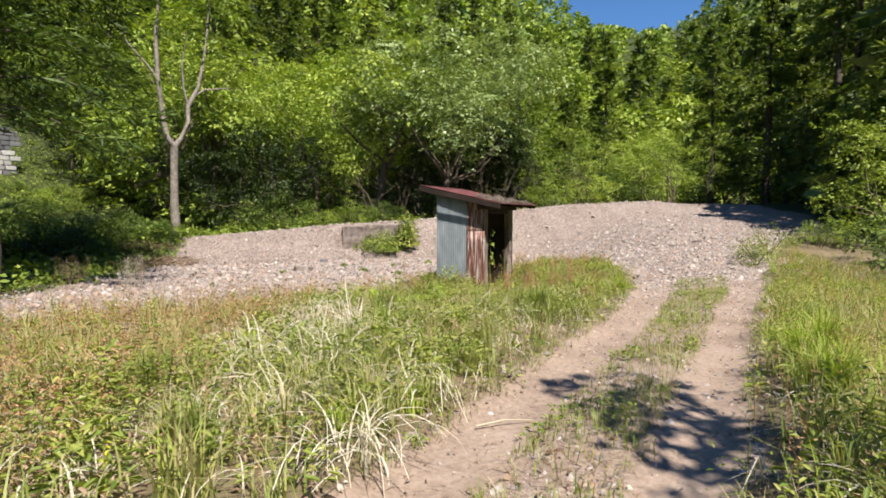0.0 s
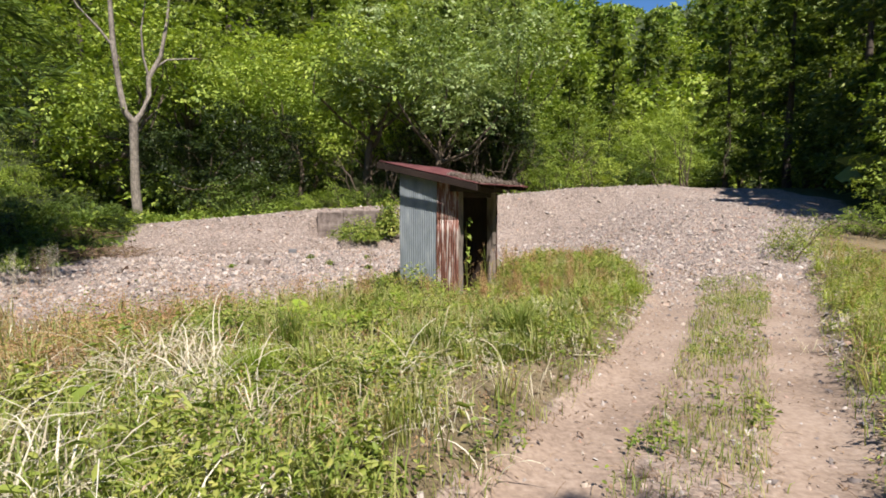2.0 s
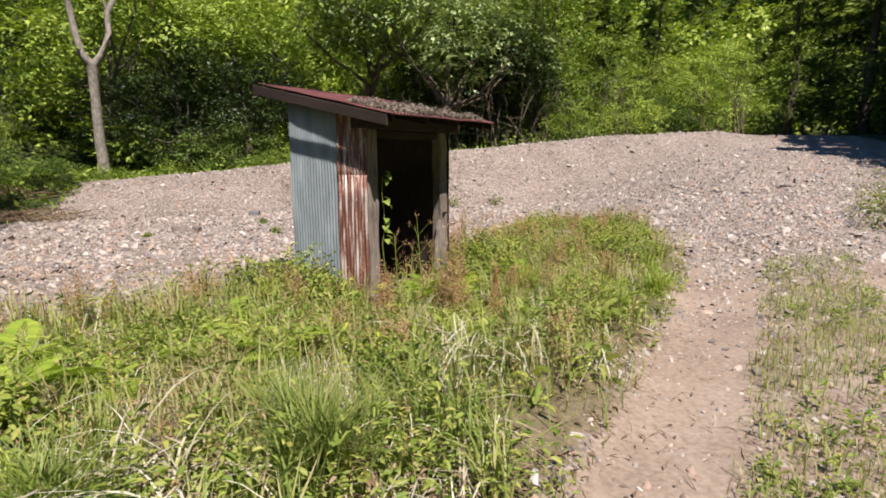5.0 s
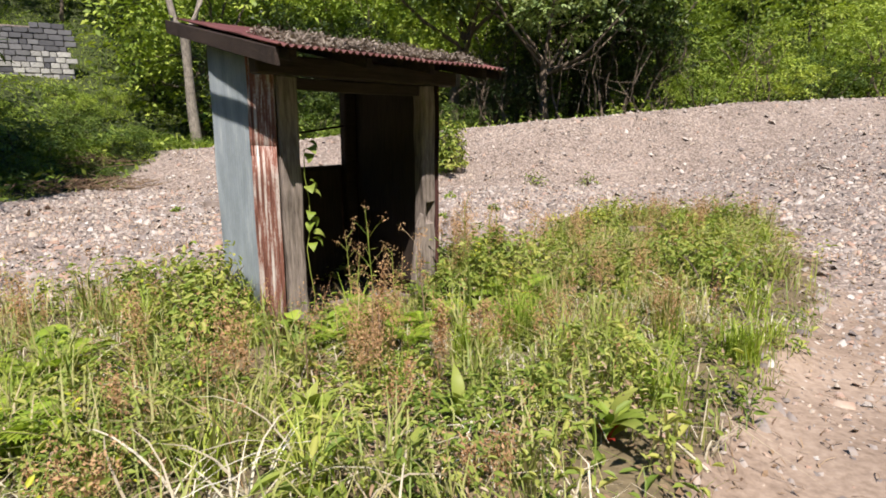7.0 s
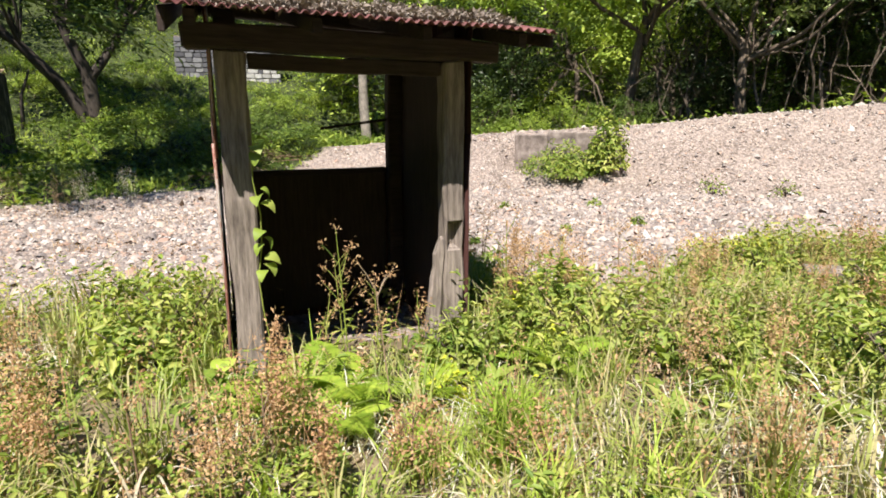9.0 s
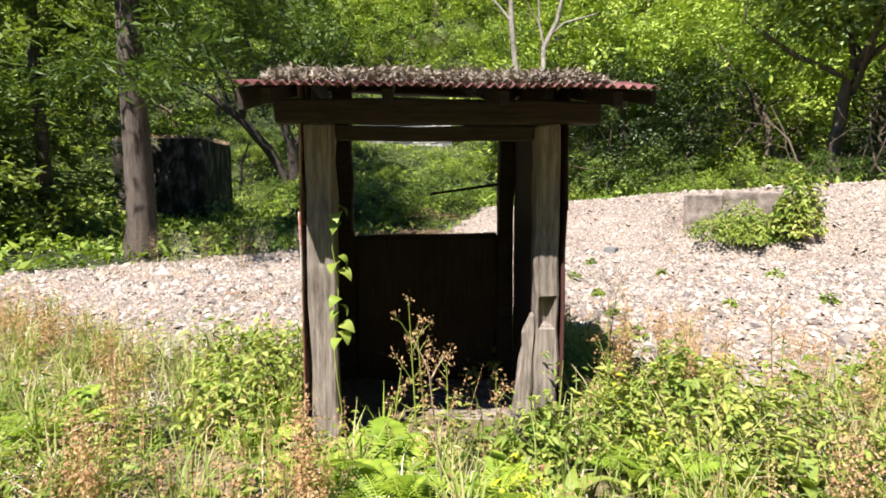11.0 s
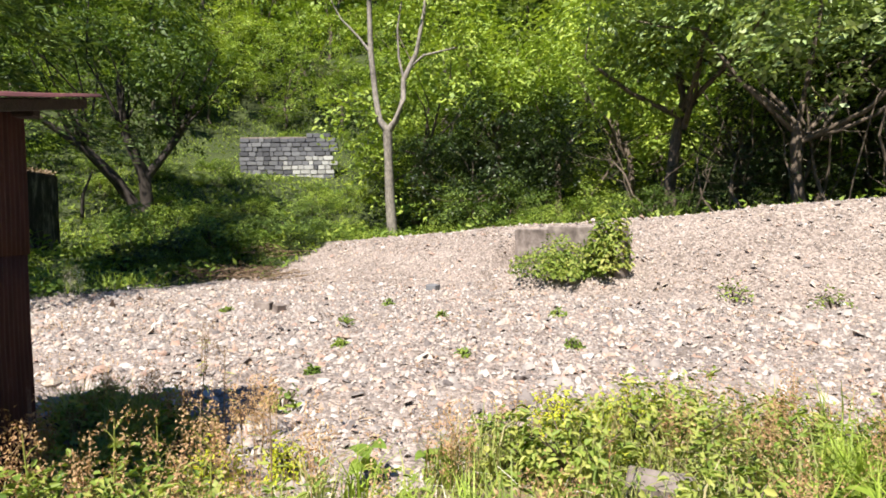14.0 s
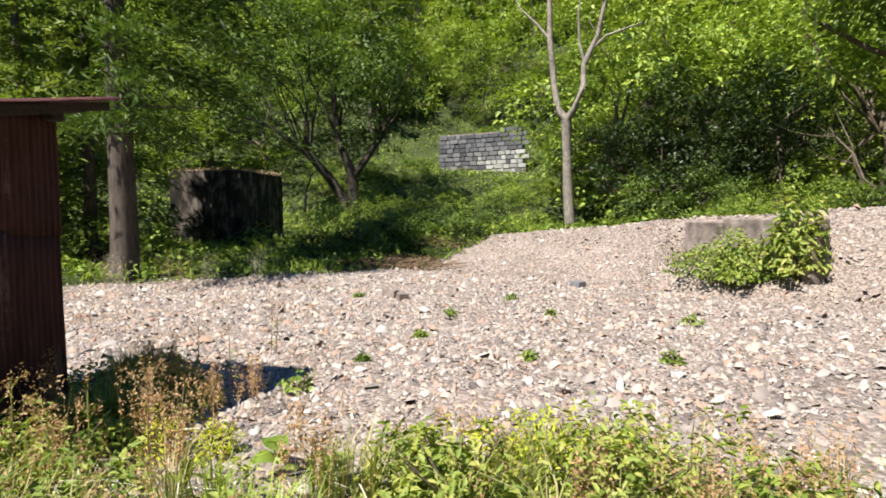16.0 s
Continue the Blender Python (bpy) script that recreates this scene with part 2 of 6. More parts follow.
def join(chunks):
    vs, fs, n = [], [], 0
    for v, f in chunks:
        vs.append(np.asarray(v, float))
        fs.append(np.asarray(f, int) + n)
        n += len(v)
    return np.vstack(vs), np.vstack(fs)


def put(name, data, parent=None, label="", m=None):
    ob = new(name, data)
    if parent is not None:
        ob.parent = parent
    if m is not None:
        ob.matrix_basis = m
    if label:
        ob["label"] = label
    return ob


def part(name, bm, material, parent, label=""):
    me = bpy.data.meshes.new(name)
    bm.to_mesh(me)
    bm.free()
    me.materials.append(M[material])
    return put(name, me, parent, label)


def thing(name, m, label, category, group="", kind=""):
    ob = new(name)
    ob.matrix_basis = m
    return tagged(ob, label, category, group, kind)


def slab_bm(x0, x1, y0, y1, z0, z1, bevel=0.006, cuts=0, wobble=0.0, seed=0):
    """A box with worn, rounded edges."""
    bm = bmesh.new()
    bmesh.ops.create_cube(bm, size=1)
    for v in bm.verts:
        v.co = Vector(((x0 + x1) / 2 + v.co.x * (x1 - x0), (y0 + y1) / 2 + v.co.y * (y1 - y0), (z0 + z1) / 2 + v.co.z * (z1 - z0)))
    if bevel:
        bmesh.ops.bevel(bm, geom=bm.edges[:], offset=bevel, segments=1, affect="EDGES")
    if cuts:
        size = (x1 - x0, y1 - y0, z1 - z0)
        ax = size.index(max(size))
        long = [e for e in bm.edges if abs((e.verts[0].co - e.verts[1].co)[ax]) > 0.6 * size[ax]]
        bmesh.ops.subdivide_edges(bm, edges=long, cuts=cuts)
    if wobble:
        for v in bm.verts:
            v.co += noise.noise_vector(v.co * 4 + Vector((seed, 0, 0))) * wobble
    return bm


def tube(points, radii, sides=7, rng=None):
    """A tapered tube along points; its ring follows the line."""
    pts = np.asarray(points, float)
    d = np.gradient(pts, axis=0)
    d /= np.linalg.norm(d, axis=1)[:, None] + 1e-9
    ref = np.where(np.abs(d[:, 2:3]) > 0.9, np.array([[1.0, 0, 0]]), np.array([[0, 0, 1.0]]))
    a = np.cross(d, ref)
    a /= np.linalg.norm(a, axis=1)[:, None] + 1e-9
    b = np.cross(d, a)
    th = np.linspace(0, 2 * np.pi, sides, endpoint=False)
    r = np.asarray(radii, float)[:, None] * (1 + (rng.uniform(-0.12, 0.12, (len(pts), sides)) if rng is not None else 0))
    v = pts[:, None] + r[..., None] * (np.cos(th)[None, :, None] * a[:, None] + np.sin(th)[None, :, None] * b[:, None])
    i, j = np.meshgrid(np.arange(len(pts) - 1), np.arange(sides), indexing="ij")
    j2 = (j + 1) % sides
    f = np.stack([i * sides + j, i * sides + j2, (i + 1) * sides + j2, (i + 1) * sides + j], -1).reshape(-1, 4)
    return v.reshape(-1, 3), f


def unit(v):
    return v / (np.linalg.norm(v, axis=-1, keepdims=True) + 1e-9)


def leaves(rng, at, normal, along, length, width, fold=0.12):
    """Rhombic leaves, one face pair each, folded on the midrib."""
    n = len(at)
    normal = unit(normal)
    along = unit(along - normal * np.sum(along * normal, 1, keepdims=True))
    side = np.cross(normal, along)
    L, W = np.asarray(length).reshape(-1, 1), np.asarray(width).reshape(-1, 1)
    base, tip = at, at + along * L
    mid = at + along * L * 0.45 + normal * W * fold * 2
    v = np.stack([base, mid + side * W / 2, tip, mid - side * W / 2], 1).reshape(-1, 3)
    k = np.arange(n)[:, None] * 4
    return v, k + np.array([[0, 1, 2, 3]])


def oval_leaves(rng, at, normal, along, length, width, fold=0.12):
    """Pointed oval leaves, two faces each, folded on the midrib and drooping to the tip."""
    n = len(at)
    normal = unit(normal)
    along = unit(along - normal * np.sum(along * normal, 1, keepdims=True))
    side = np.cross(normal, along)
    L, W = np.asarray(length).reshape(-1, 1), np.asarray(width).reshape(-1, 1)
    low, high = at + along * L * 0.28 + normal * W * fold * 2.4, at + along * L * 0.68 + normal * W * fold * 2.0
    tip = at + along * L - normal * L * 0.16
    v = np.stack([at, low + side * W * 0.46, high + side * W * 0.40, tip, high - side * W * 0.40, low - side * W * 0.46], 1).reshape(-1, 3)
    k = np.arange(n)[:, None, None] * 6
    return v, (k + np.array([[[0, 1, 2, 3], [0, 3, 4, 5]]])).reshape(-1, 4)


def blades(rng, at, height, width, lean, heading):
    """Grass blades: two bent segments, tapering to a tip; as quads."""
    n = len(at)
    hx = np.stack([np.cos(heading), np.sin(heading), np.zeros(n)], 1)
    sx = np.stack([-np.sin(heading), np.cos(heading), np.zeros(n)], 1)
    up = np.array([[0, 0, 1.0]])
    h, w, l = (np.asarray(q).reshape(-1, 1) for q in (height, width, lean))
    p0, p1, p2 = at, at + up * h * 0.6 + hx * l * h * 0.25, at + up * h * (1 - 0.35 * l ** 2) + hx * l * h * 0.9
    v = np.stack([p0 - sx * w / 2, p0 + sx * w / 2, p1 + sx * w * 0.4, p1 - sx * w * 0.4, p2 + sx * w * 0.06, p2 - sx * w * 0.06], 1).reshape(-1, 3)
    k = np.arange(n)[:, None, None] * 6
    f = (k + np.array([[[0, 1, 2, 3], [3, 2, 4, 5]]])).reshape(-1, 4)
    return v, f


def curls(rng, at, length, width, heading, rise=1.25, fall=2.6, steps=6):
    """Dead grass leaves that rise, arch over and hang down, each with its own curl."""
    n = len(at)
    hx = np.stack([np.cos(heading), np.sin(heading), np.zeros(n)], 1)
    bend = rng.uniform(0.5, 1.15, n) * fall
    start = rng.uniform(0.75, 1.1, n) * rise
    p, rows = at.copy(), []
    veer = rng.normal(0, 0.5, n)
    for k in range(steps + 1):
        a = start - bend * k / steps
        turned = heading + veer * k / steps
        side = np.stack([-np.sin(turned), np.cos(turned), rng.normal(0, 0.25, n)], 1) * (np.asarray(width) * (1 - 0.75 * k / steps) / 2)[:, None]
        rows += [p - side, p + side]
        way = np.stack([np.cos(turned) * np.cos(a), np.sin(turned) * np.cos(a), np.sin(a)], 1)
        p = p + way * (np.asarray(length) / steps)[:, None]
        p[:, 2] = np.maximum(p[:, 2], at[:, 2] + 0.02)
    v = np.stack(rows, 1).reshape(-1, 3)
    m = 2 * (steps + 1)
    quad = np.array([[2 * k, 2 * k + 1, 2 * k + 3, 2 * k + 2] for k in range(steps)])
    return v, (np.arange(n)[:, None, None] * m + quad[None]).reshape(-1, 4)


# ---- terrain ----
def sstep(a, b, x):
    t = np.clip((x - a) / (b - a), 0, 1)
    return t * t * (3 - 2 * t)


def lumps(x, y, s, seed=0.0):
    """Smooth unevenness from a few crossed waves."""
    return (np.sin(x * 1.7 / s + seed) * np.cos(y * 1.3 / s + seed * 1.7) + np.sin(x * 0.9 / s - y * 1.9 / s + seed * 2.3) + np.sin(x * 3.1 / s + y * 2.3 / s + seed) * 0.5) / 2.5


CREST_X = (-17, -11.6, -4.8, -1.4, 3, 8, 13.5, 17)
CREST_Y = (22.5, 24.2, 26.9, 27.8, 29.5, 31.5, 35, 38)
CREST_Z = (0.2, 0.68, 1.30, 1.50, 1.95, 2.45, 2.7, 2.6)
AXIS = ((0, -60), (0, 10), (14, 28), (30, 55), (75, 190), (110, 320))


def axis_distance(x, y):
    """Signed distance from the valley's axis (left positive) and the way along it."""
    best, sign, way, run = None, None, None, 0.0
    for (ax, ay), (bx, by) in zip(AXIS, AXIS[1:]):
        L = math.hypot(bx - ax, by - ay)
        dx, dy = (bx - ax) / L, (by - ay) / L
        s = np.clip((x - ax) * dx + (y - ay) * dy, 0, L)
        px, py = x - ax - s * dx, y - ay - s * dy
        d = np.hypot(px, py)
        side = np.sign(dx * (y - ay) - dy * (x - ax))
        if best is None:
            best, sign, way = d, side, s + run
        else:
            m = d < best
            best, sign, way = np.where(m, d, best), np.where(m, side, sign), np.where(m, s + run, way)
        run += L
    return best * sign, way


def height(x, y):
    x, y = np.asarray(x, float), np.asarray(y, float)
    z = -0.27 * sstep(0, 12, y)
    z = z + np.clip(y - 14, 0, 26) * 0.115 * sstep(4, 11, x)
    yc, zc = np.interp(x, CREST_X, CREST_Y), np.interp(x, CREST_X, CREST_Z)
    face = np.clip((y - yc + 2.6) / 2.6, 0, 1)
    face = face + 0.06 * np.sin(face * np.pi) * lumps(x, y, 0.9, 2)
    z = np.maximum(z, -0.3 + (zc + 0.3) * np.clip(face, 0, 1) * sstep(-19, -13, x) + (z + 0.3) * (1 - np.clip(face, 0, 1)))
    z = z + 0.55 * sstep(-10, -20, x) * sstep(30, 22, y)
    niche = sstep(-5.2, -4.8, x) * sstep(-0.8, -1.3, x) * sstep(26.5, 26.25, y)
    z = z + niche * (np.minimum(z, 0.10) - z)
    d, way = axis_distance(x, y)
    left, right = np.clip(d - 24.5, 0, None), np.clip(-d - np.interp(way, (40, 70, 95, 130), (9, 9, 7, 9)), 0, None)
    rise = lambda q: 0.42 * np.minimum(q, 13) + 0.72 * np.clip(q - 13, 0, 75)
    z = z + rise(left) + rise(right) + np.clip(way - 140, 0, 170) * 0.46
    weeds = weed_mask(x, y)
    z = z - 0.035 * dirt_mask(x, y) * (1 - rut_free(x, y))
    z = z + 0.10 * weeds + 0.03 * lumps(x, y, 0.6) + 0.05 * lumps(x, y, 2.2, 1)
    return z


ROAD_L = ((-30, -22), (0, -2.3), (3, -0.6), (5.7, 0.85), (9.7, 3.0), (12, 3.95), (13.5, 4.6), (15.5, 5.5), (18, 5.9))
ROAD_R = ((-30, -15), (0, -0.1), (3, 1.75), (5.7, 3.3), (10.6, 6.2), (13, 7.9), (16, 9.5), (20, 12.3), (26, 16.5), (32, 19.5))


def at_y(table, y):
    return np.interp(y, [r[0] for r in table], [r[1] for r in table])


def weed_mask(x, y):
    """1 on the weedy strip between the track and the gravel, and on the far verge."""
    left = sstep(0.25, -0.25, x - at_y(ROAD_L, y) + 0.2 * lumps(x, y, 0.4, 6))
    far = np.interp(x, (-14, -7, -4.2, -2, -1.0, -0.3, 0.9, 1.8, 2.6, 3.2, 6.5), (6.0, 9.3, 11.2, 11.8, 12.9, 13.4, 13.5, 14.2, 16.4, 18.6, 19.4))
    strip = left *  sstep(0.3, -0.3, y - far)
    verge = sstep(-0.25, 0.35, x - at_y(ROAD_R, y) + 0.2 * lumps(x, y, 0.4, 2)) * sstep(27, 22, y)
    return np.maximum(strip, verge)


def dirt_mask(x, y):
    inside = sstep(-0.3, 0.1, x - at_y(ROAD_L, y)) * sstep(0.2, -0.2, x - at_y(ROAD_R, y)) * sstep(17, 13.5, y)
    return inside


def rut_free(x, y):
    """1 between the two wheel ruts of the track and along its edges, 0 in the ruts."""
    s = (x - at_y(ROAD_L, y)) / (at_y(ROAD_R, y) - at_y(ROAD_L, y))
    return np.clip(sstep(0.28, 0.36, s) * sstep(0.74, 0.66, s) + sstep(0.06, 0.0, s) + sstep(0.94, 1.0, s), 0, 1)


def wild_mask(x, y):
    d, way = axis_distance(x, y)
    # the darkened floor begins along this line, where the wood's shade starts
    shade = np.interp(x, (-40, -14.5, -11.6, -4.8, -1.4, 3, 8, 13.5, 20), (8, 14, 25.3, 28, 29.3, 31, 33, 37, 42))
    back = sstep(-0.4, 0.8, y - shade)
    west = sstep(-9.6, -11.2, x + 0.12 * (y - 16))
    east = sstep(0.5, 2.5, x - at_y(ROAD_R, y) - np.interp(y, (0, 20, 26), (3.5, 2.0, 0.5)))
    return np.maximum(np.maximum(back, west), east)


def axis_values(fine0, fine1, step, lo, hi):
    mid = np.arange(fine0, fine1, step)
    out, s, v = [], step, fine1
    while v < hi:
        out.append(v)
        s *= 1.13
        v += s
    pre, s, v = [], step, fine0
    while v > lo:
        s *= 1.13
        v -= s
        pre.append(v)
    return np.concatenate([pre[::-1], mid, out, [hi]])


gx, gy = axis_values(-16, 18, 0.2, -420, 420), axis_values(-3, 34, 0.2, -420, 520)
GX, GY = np.meshgrid(gx, gy, indexing="ij")
GZ = height(GX, GY)
rng = np.random.default_rng(5)
GZ += rng.normal(0, 0.012, GZ.shape) * (np.abs(GX) < 18) * (1 - dirt_mask(GX, GY))
ni, nj = len(gx), len(gy)
ii, jj = np.meshgrid(np.arange(ni - 1), np.arange(nj - 1), indexing="ij")
gf = np.stack([ii * nj + jj, (ii + 1) * nj + jj, (ii + 1) * nj + jj + 1, ii * nj + jj + 1], -1).reshape(-1, 4)
gme = mesh_of("ground", np.stack([GX, GY, GZ], -1).reshape(-1, 3), gf, "ground", True)
W, D, WILD = weed_mask(GX, GY), dirt_mask(GX, GY), wild_mask(GX, GY)
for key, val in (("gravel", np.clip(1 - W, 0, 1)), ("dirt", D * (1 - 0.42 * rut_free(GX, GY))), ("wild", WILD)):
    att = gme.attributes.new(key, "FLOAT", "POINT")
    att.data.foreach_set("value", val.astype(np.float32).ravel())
ground = tagged(new("ground", gme), "pale pinkish gravel, bare dirt track and forest floor darkened to hold the trees' shade", "ground", kind="structure")


# ---- trees ----
def crown_mesh(name, rng, blobs, n, size, mat, up=0.9, aspect=0.5, per=14, droop=0.25):
    """Leaf sprays in tilted layers on the shells of uneven clumps: each spray a flat fan of small leaves."""
    blobs = np.asarray(blobs, float)
    w = blobs[:, 3] ** 2
    m = n // per
    pick = rng.choice(len(blobs), m, p=w / w.sum())
    d = unit(rng.normal(size=(m, 3)) + np.array([0, 0, 0.4]))
    r = blobs[pick, 3] * (0.5 + 0.55 * np.sqrt(rng.random(m)))
    centre = blobs[pick, :3] + d * r[:, None] * np.array([1, 1, 0.75])
    nor = unit(d * 0.45 + rng.normal(size=(m, 3)) * 0.28 + np.array([0, 0, up]))
    out = unit(d + rng.normal(size=(m, 3)) * 0.35)
    out = unit(out - nor * np.sum(out * nor, 1, keepdims=True))
    side = np.cross(nor, out)
    i = np.repeat(np.arange(m), per)
    reach = size * rng.uniform(1.6, 3.2, m)[i, None]
    u, v = rng.uniform(-0.9, 1.0, (len(i), 1)), rng.uniform(-1, 1, (len(i), 1))
    at = centre[i] + out[i] * u * reach + side[i] * v * reach * (0.75 - 0.45 * u) + nor[i] * (rng.normal(0, 0.25, (len(i), 1)) * size - droop * 0.5 * reach * np.clip(u, 0, 1) ** 2)
    al = out[i] * 0.8 + side[i] * np.sign(v) * 0.7 + rng.normal(size=at.shape) * 0.3 - np.array([0, 0, droop])
    ln = nor[i] + rng.normal(size=at.shape) * 0.3
    L = size * rng.uniform(0.6, 1.35, len(i))
    lv, lf = leaves(rng, at, ln, al, L, L * aspect * rng.uniform(0.75, 1.25, len(i)))
    return mesh_of(name, lv, lf, mat)


def limb(rng, a, b, r0, r1, n=5, bend=0.12):
    a, b = np.asarray(a, float), np.asarray(b, float)
    t = np.linspace(0, 1, n)[:, None]
    L = np.linalg.norm(b - a)
    p = a + (b - a) * t + np.sin(t * np.pi) * rng.normal(size=3) * bend * L + rng.normal(size=(n, 3)) * 0.02 * L * (t > 0) * (t < 1)
    return p, np.linspace(r0, r1, n)


def broad_tree(name, rng, h, spread, n, size, mat, bark, low=0.25, blobs=16, lean=(0, 0), stout=0.6):
    """A trunk with limbs that carry leaf clumps. Returns the two meshes."""
    fork = h * rng.uniform(0.25, 0.38)
    top = np.array([lean[0], lean[1], fork])
    tubes = [tube(*limb(rng, (0, 0, -0.4), top, stout * 0.034 * h, stout * 0.022 * h, 6, 0.05), 8, rng)]
    bl = []
    for k in range(blobs):
        a = rng.uniform(0, 2 * np.pi)
        q = np.sqrt(rng.random())
        z = h * (low + (0.92 - low) * rng.random())
        wide = spread * (0.35 + 0.75 * np.sin(np.pi * np.clip((z / h - low) / (1.05 - low), 0.08, 1)))
        c = np.array([np.cos(a) * q * wide + lean[0], np.sin(a) * q * wide + lean[1], z])
        bl.append((*c, spread * rng.uniform(0.22, 0.42)))
        if k < 9:
            tubes.append(tube(*limb(rng, top * rng.uniform(0.75, 1.0), c, stout * 0.014 * h, 0.002 * h), 5, rng))
    v, f = join(tubes)
    return mesh_of("trunk", v, f, bark, True), crown_mesh("crown", rng, bl, n, size, mat)


def cedar_tree(rng, h, spread, n, size, low=0.12, mat="leaf_cedar", thin=0.36):
    """A straight trunk with drooping boughs of sprays, narrowing to the tip."""
    zs = np.array([-0.5, 0.15, 1.0, 0.2 * h, 0.4 * h, 0.6 * h, 0.8 * h, h])
    rad = 0.013 * h + 0.05
    tubes = [tube(np.stack([rng.normal(0, 0.03, 8), rng.normal(0, 0.03, 8), zs], 1), (rad * 1.45, rad * 1.2, rad, rad * 0.9, rad * 0.7, rad * 0.5, rad * 0.28, 0.01), 9, rng)]
    at, nor, al = [], [], []
    boughs = 64
    per = n // boughs
    for k in range(boughs):
        z = h * (low + (0.98 - low) * (k + rng.random()) / boughs)
        a = rng.uniform(0, 2 * np.pi)
        L = spread * (1 - (z / h - low) / (1 - low)) ** 0.75 * rng.uniform(0.65, 1.15) + 0.25
        out = np.array([np.cos(a), np.sin(a), 0])
        t = rng.random(per) ** 0.6
        p = np.array([0, 0, z]) + out * (t * L)[:, None] + np.array([0, 0, 1]) * (-0.35 * L * t ** 2 + 0.12 * L * t)[:, None] + rng.normal(size=(per, 3)) * 0.10 * L * np.array([1, 1, 0.5])
        at.append(p)
        nor.append(unit(rng.normal(size=(per, 3)) * 0.5 + np.array([0, 0, 0.9])))
        al.append(out + rng.normal(size=(per, 3)) * 0.55 + np.array([0, 0, -0.45]))
        if k % 2 == 0:
            tubes.append(tube([(0, 0, z), tuple(out * L * 0.5 + np.array([0, 0, z + 0.0])), tuple(out * L * 0.95 + np.array([0, 0, z - 0.22 * L]))], (0.03, 0.02, 0.006), 4))
    at, nor, al = np.vstack(at), np.vstack(nor), np.vstack(al)
    L = size * rng.uniform(0.6, 1.4, len(at))
    v, f = leaves(rng, at, nor, al, L, L * thin)
    tv, tf = join(tubes)
    return mesh_of("trunk", tv, tf, "bark_cedar", True), mesh_of("crown", v, f, mat)


def plant_tree(name, meshes, x, y, s=1.0, turn=0.0, label="", group="", tall=1.0, z=None):
    ob = thing(name, Matrix.LocRotScale((x, y, float(height(x, y)) if z is None else z), Euler((0, 0, turn)), (s, s, s * tall)), label, "tree", group)
    put("trunk", meshes[0], ob)
    put("crown", meshes[1], ob)
    return ob


R = np.random.default_rng(11)
KINDS = ("leaf_bright", "leaf_bright", "leaf_under", "leaf_bright")
SLOPE_BROAD = [broad_tree("b", R, 7.5, 3.1, 5400, 0.19, m, "bark", 0.04, 26) for m in KINDS]
EDGE_BROAD = [broad_tree("b", R, 8.5, 3.0, 5400, 0.19, m, "bark", 0.36, 26) for m in KINDS]
FAR_BROAD = [broad_tree("b", R, 8.5, 3.0, 1300, 0.5, m, "bark", 0.10, 20) for m in KINDS]
EDGE_CEDAR = [cedar_tree(R, 13.0, 2.3, 2600, 0.48) for _ in range(2)]
FAR_CEDAR = [cedar_tree(R, 13.0, 2.2, 1300, 0.75) for _ in range(2)]
LABEL_B = "leafy broadleaf tree with sunlit fresh green crown"
LABEL_C = "tall dark green conifer with drooping boughs"
SHADE = Vector((-SUN_WAY.x / SUN_WAY.z, -SUN_WAY.y / SUN_WAY.z))

# the wooded slopes
taken = [(-14.25, 29.0), (-25.0, 22.0), (-11.2, 13.0), (0.2, 33.6), (-18.5, 16.5)]
n = 26000
cx, cy = R.uniform(-80, 95, n), R.uniform(-14, 150, n)
cd, cway = axis_distance(cx, cy)
ok = (wild_mask(cx, cy) > 0.9) & (cway < 200)
ok &= ~((cy < 27) & (cx > -31) & (cd > 0))
ok &= ~((cd > 0) & (cd < np.where(cy < 38, 16.0, 5.0)) & (cway < 118))
ok &= ~((cd < 0) & (-cd < np.where(cway < 95, 10.0, 4.0)) & (cway < 118))
ok &= ~((cx > -37) & (cx < -13.5) & (cy > 19) & (cy < 31 + (-13.5 - cx) * 0.6))      # the open grassy slope
ok &= ~((cd > 0) & (cd < 27) & (cx < -3.5) & (cy < 42))
for part_of in (0.35, 0.7, 1.0):
    sx, sy = cx + SHADE.x * 14 * part_of, cy + SHADE.y * 14 * part_of
    ok &= ~((cd < 0) & (cy < 26) & (wild_mask(sx, sy) < 0.8))
ok &= (cd > 0) | (cy > 42) | (cx > 33)
bear = np.degrees(np.arctan2(cx, cy + 2))
ok &= (bear < 48) & (bear > -112)
cdist = np.hypot(cx, cy - 8)


def headroom(x, y):
    """How tall a tree may stand in the gap of the valley, where the sky shows over the far ridge."""
    b = np.degrees(np.arctan2(x, y))
    gap = np.interp(b, (9.0, 12.5, 15.5, 21.0, 25.0, 28.0), (0.60, 0.38, 0.335, 0.318, 0.335, 0.6))
    return 1.5 + gap * np.hypot(x, y) - height(x, y)


